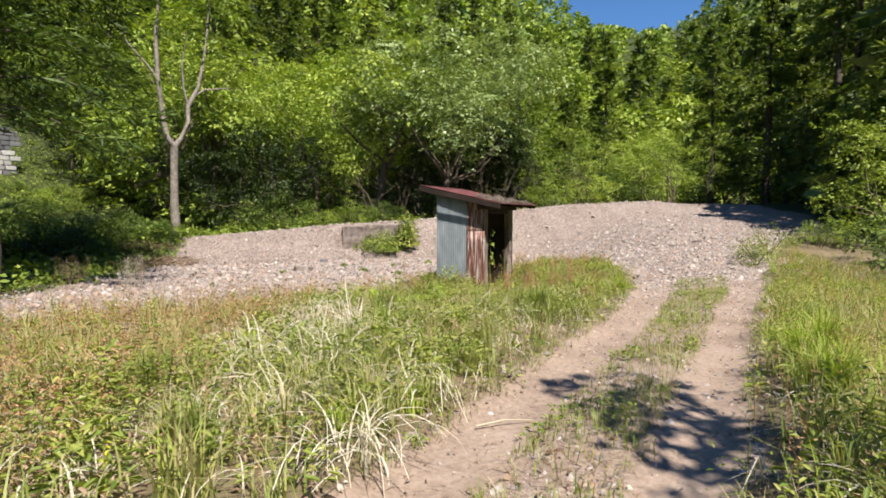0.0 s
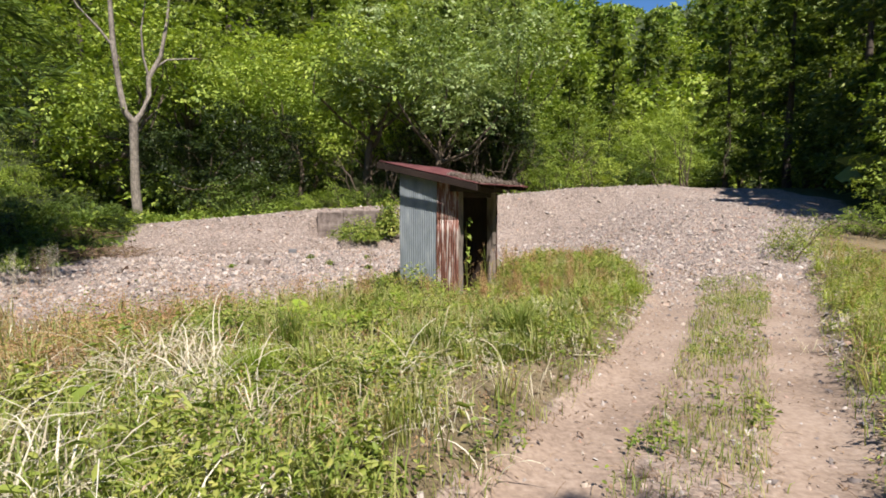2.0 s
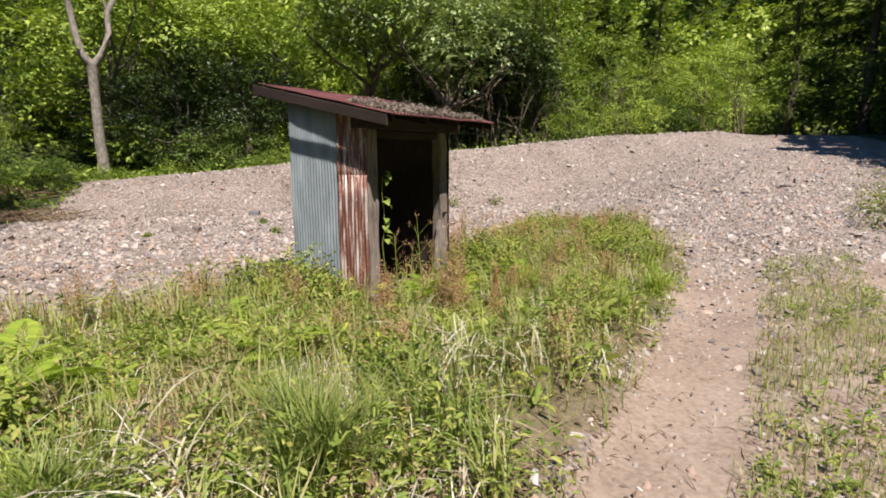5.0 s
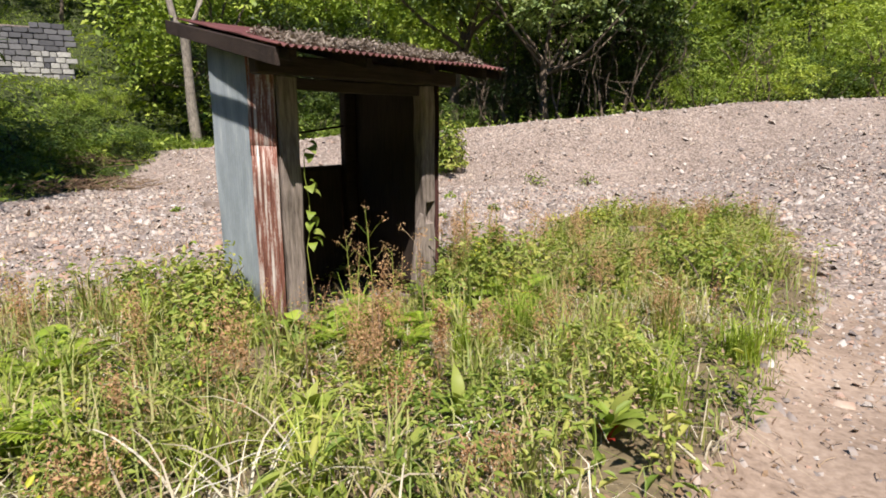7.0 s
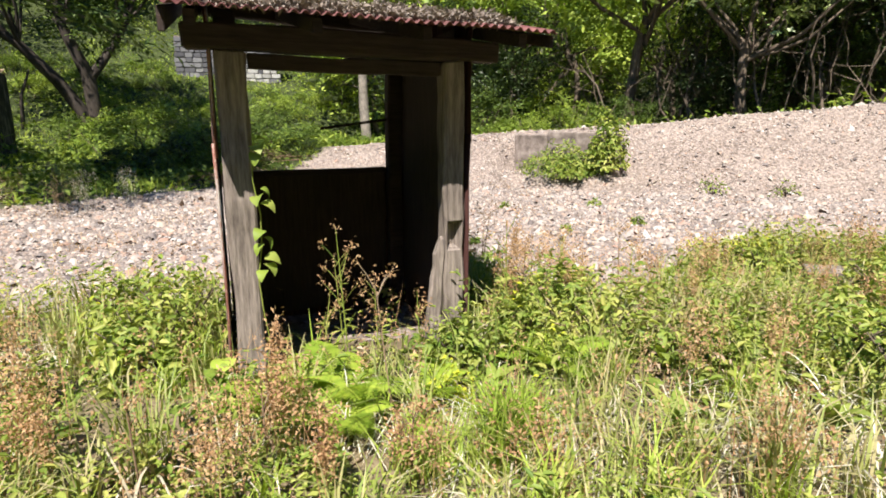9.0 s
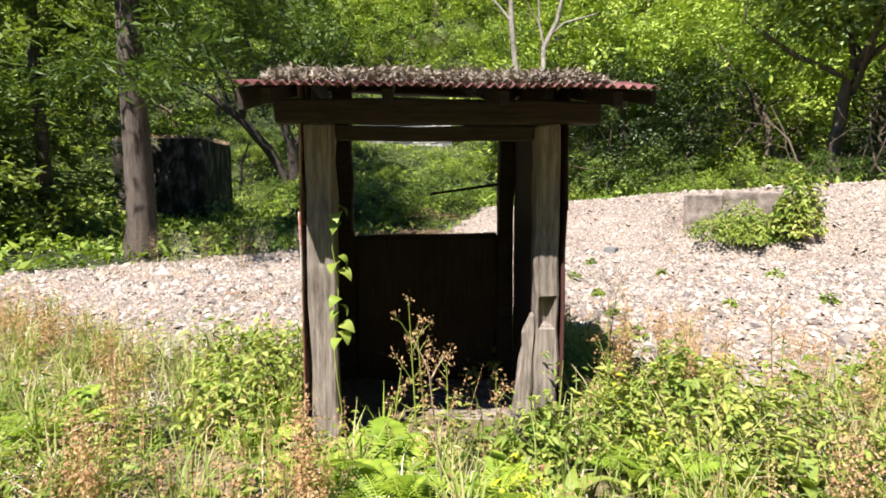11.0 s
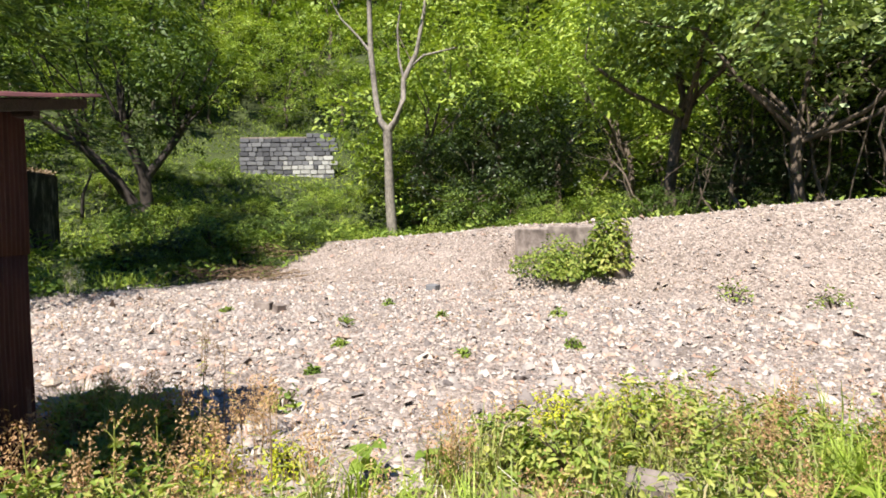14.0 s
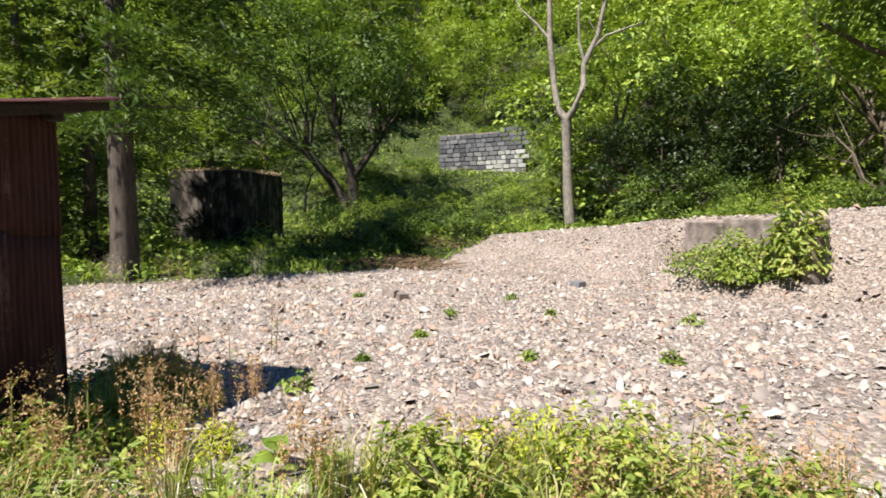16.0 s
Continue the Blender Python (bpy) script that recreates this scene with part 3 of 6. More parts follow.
room = headroom(cx, cy)
ok &= room > 4.5
cand = np.flatnonzero(ok)
count = 0
for k in cand:
    x, y, d, dist = cx[k], cy[k], cd[k], cdist[k]
    gap = (2.1 + dist * 0.03) if dist < 52 else (2.7 + dist * 0.034)
    q = np.asarray(taken)
    if np.min((q[:, 0] - x) ** 2 + (q[:, 1] - y) ** 2) < gap * gap:
        continue
    taken.append((x, y))
    count += 1
    conifer = (d < 0 and R.random() < 0.72) or (d > 0 and R.random() < (0.5 if y > 58 else 0.08))
    s = R.uniform(0.8, 1.2) * (1.0 + dist * 0.002)
    edge = dist < 52
    low_gap = 9 < math.degrees(math.atan2(x, y)) < 28 and dist < 62
    if low_gap:
        s *= 0.6
    s = min(s, room[k] / (14.0 if conifer else 9.5))
    if conifer:
        plant_tree("conifer", (EDGE_CEDAR if edge else FAR_CEDAR)[count % 2], x, y, s * 1.05, R.uniform(0, 6.28), LABEL_C, "trees on the slopes")
    else:
        plant_tree("broadleaf_tree", ((EDGE_BROAD if d < 31 and not low_gap and R.random() < 0.82 else SLOPE_BROAD) if edge else FAR_BROAD)[count % 4], x, y, s * (1.2 if 0 < d < 31 else 0.95 if edge else 1.1), R.uniform(0, 6.28), LABEL_B, "trees on the slopes")

for k, (x, y, s) in enumerate(((-34.5, 34.5, 0.9), (-31.5, 38.0, 0.9), (-27.5, 40.5, 0.85), (-23.5, 38.5, 0.7), (-20.0, 35.5, 0.55), (-37.5, 30.0, 0.9))):
    plant_tree("broadleaf_tree", SLOPE_BROAD[k % 4], x, y, s, k * 1.1, LABEL_B, "trees on the slopes")

# woods in the distance, crown beside crown
n = 9000
fx, fy = R.uniform(-150, 260, n), R.uniform(40, 420, n)
fd, fway = axis_distance(fx, fy)
fdist = np.hypot(fx, fy)
bear = np.degrees(np.arctan2(fx, fy))
ok = ((np.abs(fd) > 6) | (fway > 120)) & (fdist > 110) & (fdist < 420) & (bear < 46) & (bear > -75) & (R.random(n) < np.clip(150 / fdist, 0, 1))
ok &= headroom(fx, fy) > 3
fx, fy, fdist = fx[ok][:1100], fy[ok][:1100], fdist[ok][:1100]
per = 90
tall_one = R.random(len(fx)) < 0.55
i = np.repeat(np.arange(len(fx)), per)
u = unit(R.normal(size=(len(i), 3)))
t = R.random(len(i))
hh = np.where(tall_one, R.uniform(13, 20, len(fx)), R.uniform(7, 11, len(fx)))
hh = np.minimum(hh, headroom(fx, fy))[i]
wide = np.where(tall_one[i], 3.2 * (1.02 - t), 4.2 * np.sqrt(np.clip(1 - (2 * t - 1) ** 2, 0, 1)))
at = np.stack([fx[i] + u[:, 0] * wide, fy[i] + u[:, 1] * wide, height(fx, fy)[i] + hh * (0.12 + 0.88 * t)], 1)
v, f = leaves(R, at, u * 0.5 + R.normal(size=u.shape) * 0.5 + np.array([0, 0, 0.6]), R.normal(size=u.shape) + np.array([0, 0, -0.3]), R.uniform(1.1, 2.4, len(i)), R.uniform(0.6, 1.2, len(i)))
# sunny west and shaded east slopes are told apart by leaf colour
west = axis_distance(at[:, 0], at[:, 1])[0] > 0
for side, mat, label in ((west, "leaf_bright", "green woods covering the far slope, sunlight put into the bright leaf colour"), (~west, "leaf_mid", "mixed woods covering the far slope, shade put into the darker leaf colour")):
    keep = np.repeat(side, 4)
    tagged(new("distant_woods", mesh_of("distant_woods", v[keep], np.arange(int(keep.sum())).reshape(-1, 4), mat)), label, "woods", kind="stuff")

# woods added out of view, to cut the sky light that fills the shadows
n = 900
turn_by, off = np.radians(R.uniform(42, 250, n)), R.uniform(26, 75, n)
wx, wy = 3 + np.sin(turn_by) * off, 6 + np.cos(turn_by) * off
keep = wx + 0.12 * wy > -8.0 - 30 * (wy < -12)
wx, wy = wx[keep], wy[keep]
i = np.repeat(np.arange(len(wx)), 80)
u, t = unit(R.normal(size=(len(i), 3))), R.random(len(i))
hh = R.uniform(12, 18, len(wx))[i]
at = np.stack([wx[i] + u[:, 0] * 4.0 * (1.05 - t), wy[i] + u[:, 1] * 4.0 * (1.05 - t), height(wx, wy)[i] + hh * (0.05 + 0.95 * t)], 1)
v, f = leaves(R, at, u * 0.5 + R.normal(size=u.shape) * 0.5 + np.array([0, 0, 0.6]), R.normal(size=u.shape), R.uniform(1.0, 2.2, len(i)), R.uniform(0.6, 1.2, len(i)))
tagged(new("woods", mesh_of("woods", v, f, "leaf_mid")), "unseen mixed woods added round the near sides to block sky light", "woods", kind="stuff")

# ---- single trees ----
R = np.random.default_rng(23)


def forked_tree():
    """Tall pale trunk that forks into two long limbs, thinly leaved above."""
    lat = np.array([0.75, 0.66, 0])
    fork = np.array([0.2, -0.35, 5.0])
    P = lambda a, h: fork + lat * a * (0.72 if h < 3.3 else 0.85) + np.array([0, 0, h])
    tubes = [tube([(0, 0, -0.4), (0.02, 0, 0.3), (0.0, -0.1, 2.0), (0.1, -0.25, 3.8), tuple(fork)], (0.32, 0.24, 0.20, 0.18, 0.21), 10, R),
             tube([tuple(fork), P(-0.5, 0.5), P(-0.75, 1.6), P(-0.85, 3.4), P(-0.9, 5.5), P(-0.6, 8.5)], (0.18, 0.15, 0.13, 0.12, 0.10, 0.04), 8, R),
             tube([tuple(fork), P(0.5, 0.45), P(0.95, 1.4), P(1.0, 2.2), P(1.5, 3.3), P(1.9, 5.0), P(2.3, 8.0)], (0.17, 0.14, 0.12, 0.115, 0.10, 0.08, 0.03), 8, R),
             tube([P(-0.85, 3.4), P(-1.5, 4.1), P(-2.4, 4.9), P(-3.2, 6.2)], (0.07, 0.055, 0.04, 0.02), 6, R),
             tube([P(1.0, 2.2), P(0.7, 3.2), P(0.55, 4.4), P(0.9, 6.2)], (0.06, 0.05, 0.04, 0.02), 6, R),
             tube([P(1.2, 2.6), P(2.2, 3.2), P(3.6, 3.5), P(4.6, 3.5)], (0.06, 0.05, 0.035, 0.015), 6, R)]
    v, f = join(tubes)
    bl = [(*P(a, h), r) for a, h, r in ((-3.2, 6.4, 0.9), (-0.6, 8.3, 1.3), (-1.7, 7.6, 1.0), (1.0, 6.6, 0.9), (2.3, 8.0, 1.2), (3.0, 4.2, 0.75), (4.5, 3.7, 0.8), (3.6, 5.4, 0.9), (2.0, 5.4, 0.6), (-0.2, 6.4, 0.7), (0.5, 9.4, 1.3), (3.6, 7.6, 1.0))]
    return mesh_of("trunk", v, f, "bark_pale", True), crown_mesh("crown", R, bl, 4200, 0.19, "leaf_bright")


plant_tree("forked_tree", forked_tree(), -14.29, 29.2, label="tall tree with pale bare trunk forking into two limbs")

olive = broad_tree("o", R, 10.5, 5.6, 24000, 0.22, "leaf_olive", "bark", 0.36, 36)
plant_tree("willow_tree", olive, 0.2, 33.6, 1.0, 0.4, "wide rounded tree with grey-green narrow leaves behind the gravel bank")



def low_forking_tree(rng):
    """Three dark leaning stems from one foot under a wide, layered crown; side runs along the slope."""
    side, out = np.array([0.26, 0.966, 0]), np.array([0.966, -0.26, 0])
    Q = lambda a, b, h: tuple(side * a + out * b + np.array([0, 0, h]))
    tubes = [tube([Q(0, 0, -0.4), Q(-0.3, 0, 0.6), Q(-1.1, 0.1, 1.9), Q(-2.3, 0.3, 3.3), Q(-4.0, 0.6, 4.6), Q(-6.2, 1.0, 5.4)], (0.42, 0.30, 0.24, 0.20, 0.13, 0.05), 8, rng),
             tube([Q(0.1, 0, -0.4), Q(0.15, 0, 0.9), Q(0.05, 0.1, 2.2), Q(-0.7, 0.3, 4.2), Q(-0.9, 0.2, 6.6), Q(-0.4, 0, 9.0)], (0.46, 0.34, 0.30, 0.20, 0.13, 0.05), 8, rng),
             tube([Q(0.05, 0.1, 2.0), Q(0.8, 0.0, 3.0), Q(1.7, -0.2, 4.4), Q(2.6, -0.3, 6.4), Q(3.4, 0, 8.4)], (0.27, 0.21, 0.17, 0.11, 0.04), 8, rng),
             tube([Q(-2.6, 0, -0.2), Q(-2.5, 0.1, 1.2), Q(-2.1, 0.1, 2.3)], (0.09, 0.07, 0.04), 6, rng)]
    blobs = []
    for k in range(46):
        d = unit(rng.normal(size=3)) * rng.random() ** 0.4
        c = np.array(Q(-1.6 + d[0] * 6.6, d[1] * 4.4, 7.2 + d[2] * 4.3 - 0.05 * (d[0] * 3) ** 2))
        blobs.append((*c, rng.uniform(0.7, 1.45)))
        if k % 2 == 0:
            foot = np.array((Q(-2.3, 0.3, 3.3), Q(-0.7, 0.3, 4.2), Q(1.7, -0.2, 4.4))[int(np.argmin([abs(np.dot(c, side) - q) for q in (-3.5, -0.6, 2.2)]))])
            tubes.append(tube(*limb(rng, foot, c, 0.075, 0.015, 6, 0.1), 5, rng))
    v, f = join(tubes)
    return mesh_of("trunk", v, f, "bark_dark", True), crown_mesh("crown", rng, blobs, 19000, 0.2, "leaf_mid", 0.7, 0.5, 14, 0.5)


plant_tree("spreading_tree", low_forking_tree(R), -24.8, 21.9, 1.0, 0.0, "low-forking dark-stemmed broadleaf tree with wide green crown")

near_cedar = cedar_tree(R, 21.0, 4.4, 30000, 0.30, 0.19, "leaf_mid", 0.2)
plant_tree("cedar_tree", near_cedar, -11.05, 13.03, 1.0, 0.0, "old conifer with thick straight trunk at the gravel's edge")
mid_cedar = [cedar_tree(R, 15.0, 3.6, 9000, 0.34, 0.05) for _ in range(2)]
for k, (x, y, s) in enumerate(((24.5, 41.5, 1.12), (21.0, 43.0, 0.8), (27.5, 38.5, 1.3), (23.6, 31.5, 1.15), (28.0, 30.0, 1.4), (20.5, 23.0, 1.1), (31, 44, 1.4), (-14.6, 8.9, 0.75), (-20.5, 8.0, 1.1), (-16.2, 11.2, 0.85))):
    plant_tree("cedar_tree", mid_cedar[k % 2], x, y, s, k * 1.3, "dark conifer with boughs down to the ground", "conifers beside the track")

# evergreens fill the hollows at the wood's edge, their shade painted into the leaves
evergreen = [broad_tree("e", R, 6.6, 3.0, 9000, 0.15, "leaf_shaded", "bark", lo, 30) for lo in (0.05, 0.3)]
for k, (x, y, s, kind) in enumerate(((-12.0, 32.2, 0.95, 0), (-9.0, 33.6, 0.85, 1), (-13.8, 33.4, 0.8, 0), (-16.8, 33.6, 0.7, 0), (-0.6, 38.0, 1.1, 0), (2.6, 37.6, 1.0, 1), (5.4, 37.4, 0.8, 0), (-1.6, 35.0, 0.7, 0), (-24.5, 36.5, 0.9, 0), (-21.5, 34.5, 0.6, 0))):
    plant_tree("evergreen_tree", evergreen[kind], x, y, s, k * 1.7, "dense evergreen tree, hollow's shade put into its near-black leaf colour", "evergreens at the wood's edge")
for k, (x, y, s) in enumerate(((16.6, 20.6, 0.62), (19.4, 23.4, 0.8), (24.0, 27.0, 0.9))):
    plant_tree("broadleaf_tree", SLOPE_BROAD[k], x, y, s, 0.7 + k, LABEL_B, "trees on the slopes")


def dead_thicket(x, y, n, high, seed):
    """Bare grey stems and twigs standing in the shade."""
    r = np.random.default_rng(seed)
    tubes = []
    for k in range(n):
        a = np.array([r.normal(0, 1.2), r.normal(0, 0.7), -0.2])
        b = a + np.array([r.normal(0, 0.9), r.normal(0, 0.5), high * r.uniform(0.5, 1.0)])
        pts, rad = limb(r, a, b, r.uniform(0.02, 0.07), 0.008, 6, 0.09)
        tubes.append(tube(pts, rad, 5, r))
        for q in range(3):
            c = pts[int(r.integers(2, 6))]
            tubes.append(tube(*limb(r, c, c + np.array([r.normal(0, 0.7), r.normal(0, 0.5), r.uniform(0.1, 1.1)]), 0.015, 0.004, 4, 0.15), 4, r))
    ob = thing("dead_thicket", pose(x, y, float(height(x, y))), "thicket of bare grey-brown dead stems in the shade", "thicket", "thickets at the wood's edge")
    tagged(put("stem", mesh_of("stem", *join(tubes), "bark"), ob), kind="stuff")


for k, (x, y, n, high) in enumerate(((-1.8, 33.6, 12, 4.6), (1.4, 33.8, 12, 5.0), (4.6, 35.2, 10, 4.4), (-4.6, 33.6, 8, 3.4), (8.0, 36.4, 8, 3.0), (15.6, 37.5, 8, 4.5))):
    dead_thicket(x, y, n, high, 500 + k)


def shrub_meshes(rng, mat):
    """Many thin stems from the ground under uneven, overlapping leaf clumps."""
    bl, tubes = [], []
    for k in range(34):
        a, q = rng.uniform(0, 6.28), np.sqrt(rng.random())
        c = np.array([np.cos(a) * q * 2.3, np.sin(a) * q * 2.3, rng.uniform(0.25, 2.9) * (1.1 - 0.65 * q)])
        bl.append((*c, rng.uniform(0.3, 0.75)))
        if k < 14:
            tubes.append(tube(*limb(rng, (c[0] * 0.3, c[1] * 0.3, -0.2), c, 0.035, 0.008, 5, 0.08), 5, rng))
    return mesh_of("trunk", *join(tubes), "bark", True), crown_mesh("crown", rng, bl, 4200, 0.14, mat)


bush_meshes = [shrub_meshes(R, m) for m in ("leaf_bright", "leaf_mid", "leaf_under")]
for k, (x, y, s) in enumerate(((17.6, 18.6, 0.8), (14.0, 15.2, 0.9), (19.6, 22.0, 0.8), (13.9, 20.2, 0.45), (12.0, 12.0, 0.8), (-13.5, 21.5, 0.7), (-16.5, 20.0, 0.9), (-9.5, 31.0, 0.9), (-5.0, 31.0, 0.55), (-6.8, 30.2, 0.4), (-3.5, 31.5, 0.5), (6.5, 34.0, 0.7), (9.0, 35.0, 0.8), (11.5, 37.5, 0.9), (15, 40, 1.0), (-22, 12, 1.0), (-17, 9, 0.9))):
    plant_tree("shrub", bush_meshes[k % 3], x, y, s, k * 2.1, "low leafy green shrub at the wood's edge", "shrubs at the wood's edge")
rs = np.random.default_rng(77)
# shrubs in tree shadow: the shade is in their leaf colour
shaded_bush = shrub_meshes(rs, "leaf_shaded")
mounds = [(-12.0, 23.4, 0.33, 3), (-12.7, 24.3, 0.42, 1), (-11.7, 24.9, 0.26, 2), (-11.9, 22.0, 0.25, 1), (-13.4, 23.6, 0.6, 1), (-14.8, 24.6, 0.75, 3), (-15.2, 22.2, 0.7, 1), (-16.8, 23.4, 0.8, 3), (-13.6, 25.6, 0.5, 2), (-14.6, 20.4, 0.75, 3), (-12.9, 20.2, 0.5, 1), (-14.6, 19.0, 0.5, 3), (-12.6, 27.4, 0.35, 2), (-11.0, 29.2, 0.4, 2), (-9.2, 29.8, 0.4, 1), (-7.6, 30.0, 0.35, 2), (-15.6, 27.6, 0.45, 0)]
for k in range(46):
    u, w = rs.random(), rs.random()
    mounds.append((-17.0 - 17.0 * u, 18.5 + 14.5 * w + 3.0 * u, rs.uniform(0.28, 0.6), int(rs.choice([0, 1, 2, 2, 0]))))
for k, (x, y, s, kind) in enumerate(mounds):
    if math.hypot(x + 20.2, y - 17.0) < 3.6 or math.hypot(x + 28.6, y - 31.5) < 3.8:
        continue
    plant_tree("shrub", (bush_meshes + [shaded_bush])[kind], x, y, s, k * 1.3, "low leafy green shrub on the open slope", "shrubs on the slope", 0.8)
shade_tree = broad_tree("d", R, 9.0, 1.3, 460, 0.2, "leaf_mid", "bark", 0.74, 10, (-1.2, 1.0))
plant_tree("broadleaf_tree", shade_tree, 5.3, -1.7, 1.0, 0.0, "slender broadleaf tree that shades the dirt track")

# ---- the hut ----
hut = thing("hut", pose(0.95, 12.52, 0, 0, 0, 58.7), "small open-fronted hut of rusty corrugated sheets on weathered posts", "hut")
ROOF = lambda y: 1.875 + 0.214 * (y + 0.54)


def corrugated(name, parent, mat, length, run, origin, along, down, amp=0.009, pitch=0.053, label="", lift=None, thick=0.004, ragged=0.0):
    """A waved sheet with thickness: waves follow one another along `along`, ridges run along `down`."""
    o, a, d = Vector(origin), Vector(along).normalized(), Vector(down).normalized()
    n = a.cross(d).normalized()
    cols, rows = int(length / pitch * 6) + 1, 7
    r = random.Random(3)
    vs = []
    for s in (1, -1):
        for i in range(cols):
            q = length * i / (cols - 1)
            end = run + (r.uniform(-ragged, ragged) if ragged else 0)
            for j in range(rows):
                t = end * j / (rows - 1)
                dent = noise.noise(Vector((q * 2.1, t * 2.1, length))) * 0.012
                p = o + a * q + d * t + n * (amp * math.sin(q / pitch * 2 * math.pi) + dent + s * thick / 2)
                if lift:
                    p.z = min(p.z, lift(p))
                vs.append(p)
    N = cols * rows
    fs = []
    for i in range(cols - 1):
        for j in range(rows - 1):
            k = i * rows + j
            fs += [(k, k + 1, k + rows + 1, k + rows), (N + k, N + k + rows, N + k + rows + 1, N + k + 1)]
        k = i * rows
        fs += [(k, k + rows, N + k + rows, N + k), (k + rows - 1, N + k + rows - 1, N + k + 2 * rows - 1, k + 2 * rows - 1)]
    for k in (0, (cols - 1) * rows):
        fs += [(k + j, N + k + j, N + k + j + 1, k + j + 1) for j in range(rows - 1)]
    return put(name, mesh_of(name, [tuple(v) for v in vs], fs, mat, True), parent, label)


def post_bm(x0, x1, y0, y1, z0, z1, seed):
    return slab_bm(x0, x1, y0, y1, z0, z1, 0.014, 9, 0.022, seed)


def lean(bm):
    """A splintered board leaning against the post."""
    for v in bm.verts:
        k = min(1.0, max(0.0, (v.co.z + 0.1) / 0.85))
        v.co.x = 1.343 - (1.343 - v.co.x) * (1.15 - 0.95 * k) - 0.02 * noise.noise(v.co * 9)
    return bm


def skew(bm):
    """The rear wall stands a little askew."""
    for v in bm.verts:
        v.co.y += -0.115 + 0.11 * v.co.x
    return bm


part("post", post_bm(-0.005, 0.155, -0.02, 0.13, -0.3, 1.76, 1), "post", hut, "grey split wooden post")
bm = post_bm(1.345, 1.495, -0.02, 0.13, -0.3, 1.76, 5)
cell = max((f for f in bm.faces if f.normal.y < -0.8 and 0.5 < f.calc_center_median().z < 0.75), key=lambda f: f.calc_area())
bmesh.ops.inset_individual(bm, faces=[cell], thickness=0.046)
for v in cell.verts:
    v.co.y += 0.075
part("post", bm, "post", hut, "grey split wooden post with a mortise hole")
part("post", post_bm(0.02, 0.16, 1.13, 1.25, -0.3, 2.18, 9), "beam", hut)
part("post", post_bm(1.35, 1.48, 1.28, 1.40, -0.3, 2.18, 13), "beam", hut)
part("beam", slab_bm(-0.16, 1.72, -0.05, 0.09, 1.755, 1.885, 0.012, 9, 0.014, 2), "beam", hut, "dark wooden front beam, roof shade deepened in its colour")
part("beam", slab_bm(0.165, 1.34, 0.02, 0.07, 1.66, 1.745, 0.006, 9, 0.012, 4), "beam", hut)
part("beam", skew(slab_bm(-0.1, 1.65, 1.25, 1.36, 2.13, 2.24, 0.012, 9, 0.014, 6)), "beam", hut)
for x in (-0.1, 0.48, 1.06, 1.64):
    bm = slab_bm(x - 0.025, x + 0.025, -0.48, 1.62, -0.075, 0, 0.004, 3)
    for v in bm.verts:
        v.co.z += ROOF(v.co.y) - 0.022
    part("rafter", bm, "beam", hut)
bm = slab_bm(-0.23, -0.20, -0.5, 1.66, -0.11, 0, 0.004, 3)
for v in bm.verts:
    v.co.z += ROOF(v.co.y) - 0.02
part("barge_board", bm, "beam", hut)
bm = slab_bm(1.80, 1.83, -0.5, 1.68, -0.07, 0, 0.004, 3)
for v in bm.verts:
    v.co.z += ROOF(v.co.y) - 0.02
part("barge_board", bm, "beam", hut)
SL = Vector((0.05, 1, 0.214)).normalized()
corrugated("roof_sheet", hut, "rust_roof", 2.06, 2.3, (-0.235, -0.55, 1.875), (1, 0, 0), SL, 0.010, 0.053, "dark red rusted corrugated roof")
under = lambda p: ROOF(p.y) - 0.03
corrugated("wall_sheet", hut, "zinc", 0.87, 2.5, (-0.03, 0.40, -0.25), (0, 1, 0), (0, 0, 1), 0.006, 0.05, "blue-grey zinc corrugated sheet", under)
corrugated("wall_sheet", hut, "rust_white", 0.47, 1.5, (-0.045, -0.03, -0.25), (0, 1, 0), (0, 0, 1), 0.008, 0.05, "rusty corrugated sheet with peeling white paint", under)
corrugated("wall_sheet", hut, "rust_white", 0.46, 0.9, (-0.036, -0.02, 1.17), (0, 1, 0), (0, 0, 1), 0.008, 0.05, "rusty corrugated sheet with peeling white paint", under)
corrugated("wall_sheet", hut, "rust_dark", 1.48, 1.8, (1.525, -0.02, -0.5), (0, 1, 0), (0, 0, 1), 0.007, 0.05, "dark rust-brown corrugated sheet", under)
corrugated("wall_sheet", hut, "rust_dark", 1.48, 1.0, (1.534, -0.02, 1.25), (0, 1, 0), (0, 0, 1), 0.007, 0.05, "dark rust-brown corrugated sheet", under)
corrugated("wall_sheet", hut, "rust_dark", 1.52, 1.54, (-0.01, 1.275, -0.55), (1.5, 0.17, 0), (0, 0, 1), 0.006, 0.05, "dark rusty sheet below the rear opening")
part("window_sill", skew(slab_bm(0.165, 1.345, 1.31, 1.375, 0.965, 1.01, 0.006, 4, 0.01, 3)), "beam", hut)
part("panel", slab_bm(0.005, 0.018, 0.14, 1.125, -0.1, 1.98, 0.002), "board", hut, "brown board lining, indoor shade put into its dark colour")
part("panel", slab_bm(1.478, 1.492, 0.14, 1.27, -0.1, 1.98, 0.002), "board", hut, "brown board lining, indoor shade put into its dark colour")
part("panel", skew(slab_bm(0.17, 1.34, 1.36, 1.372, -0.2, 0.96, 0.002)), "board", hut, "brown board lining, indoor shade put into its dark colour")
part("plank", lean(post_bm(1.22, 1.34, -0.02, 0.03, -0.3, 0.62, 17)), "post", hut, "broken grey plank stub beside the post")
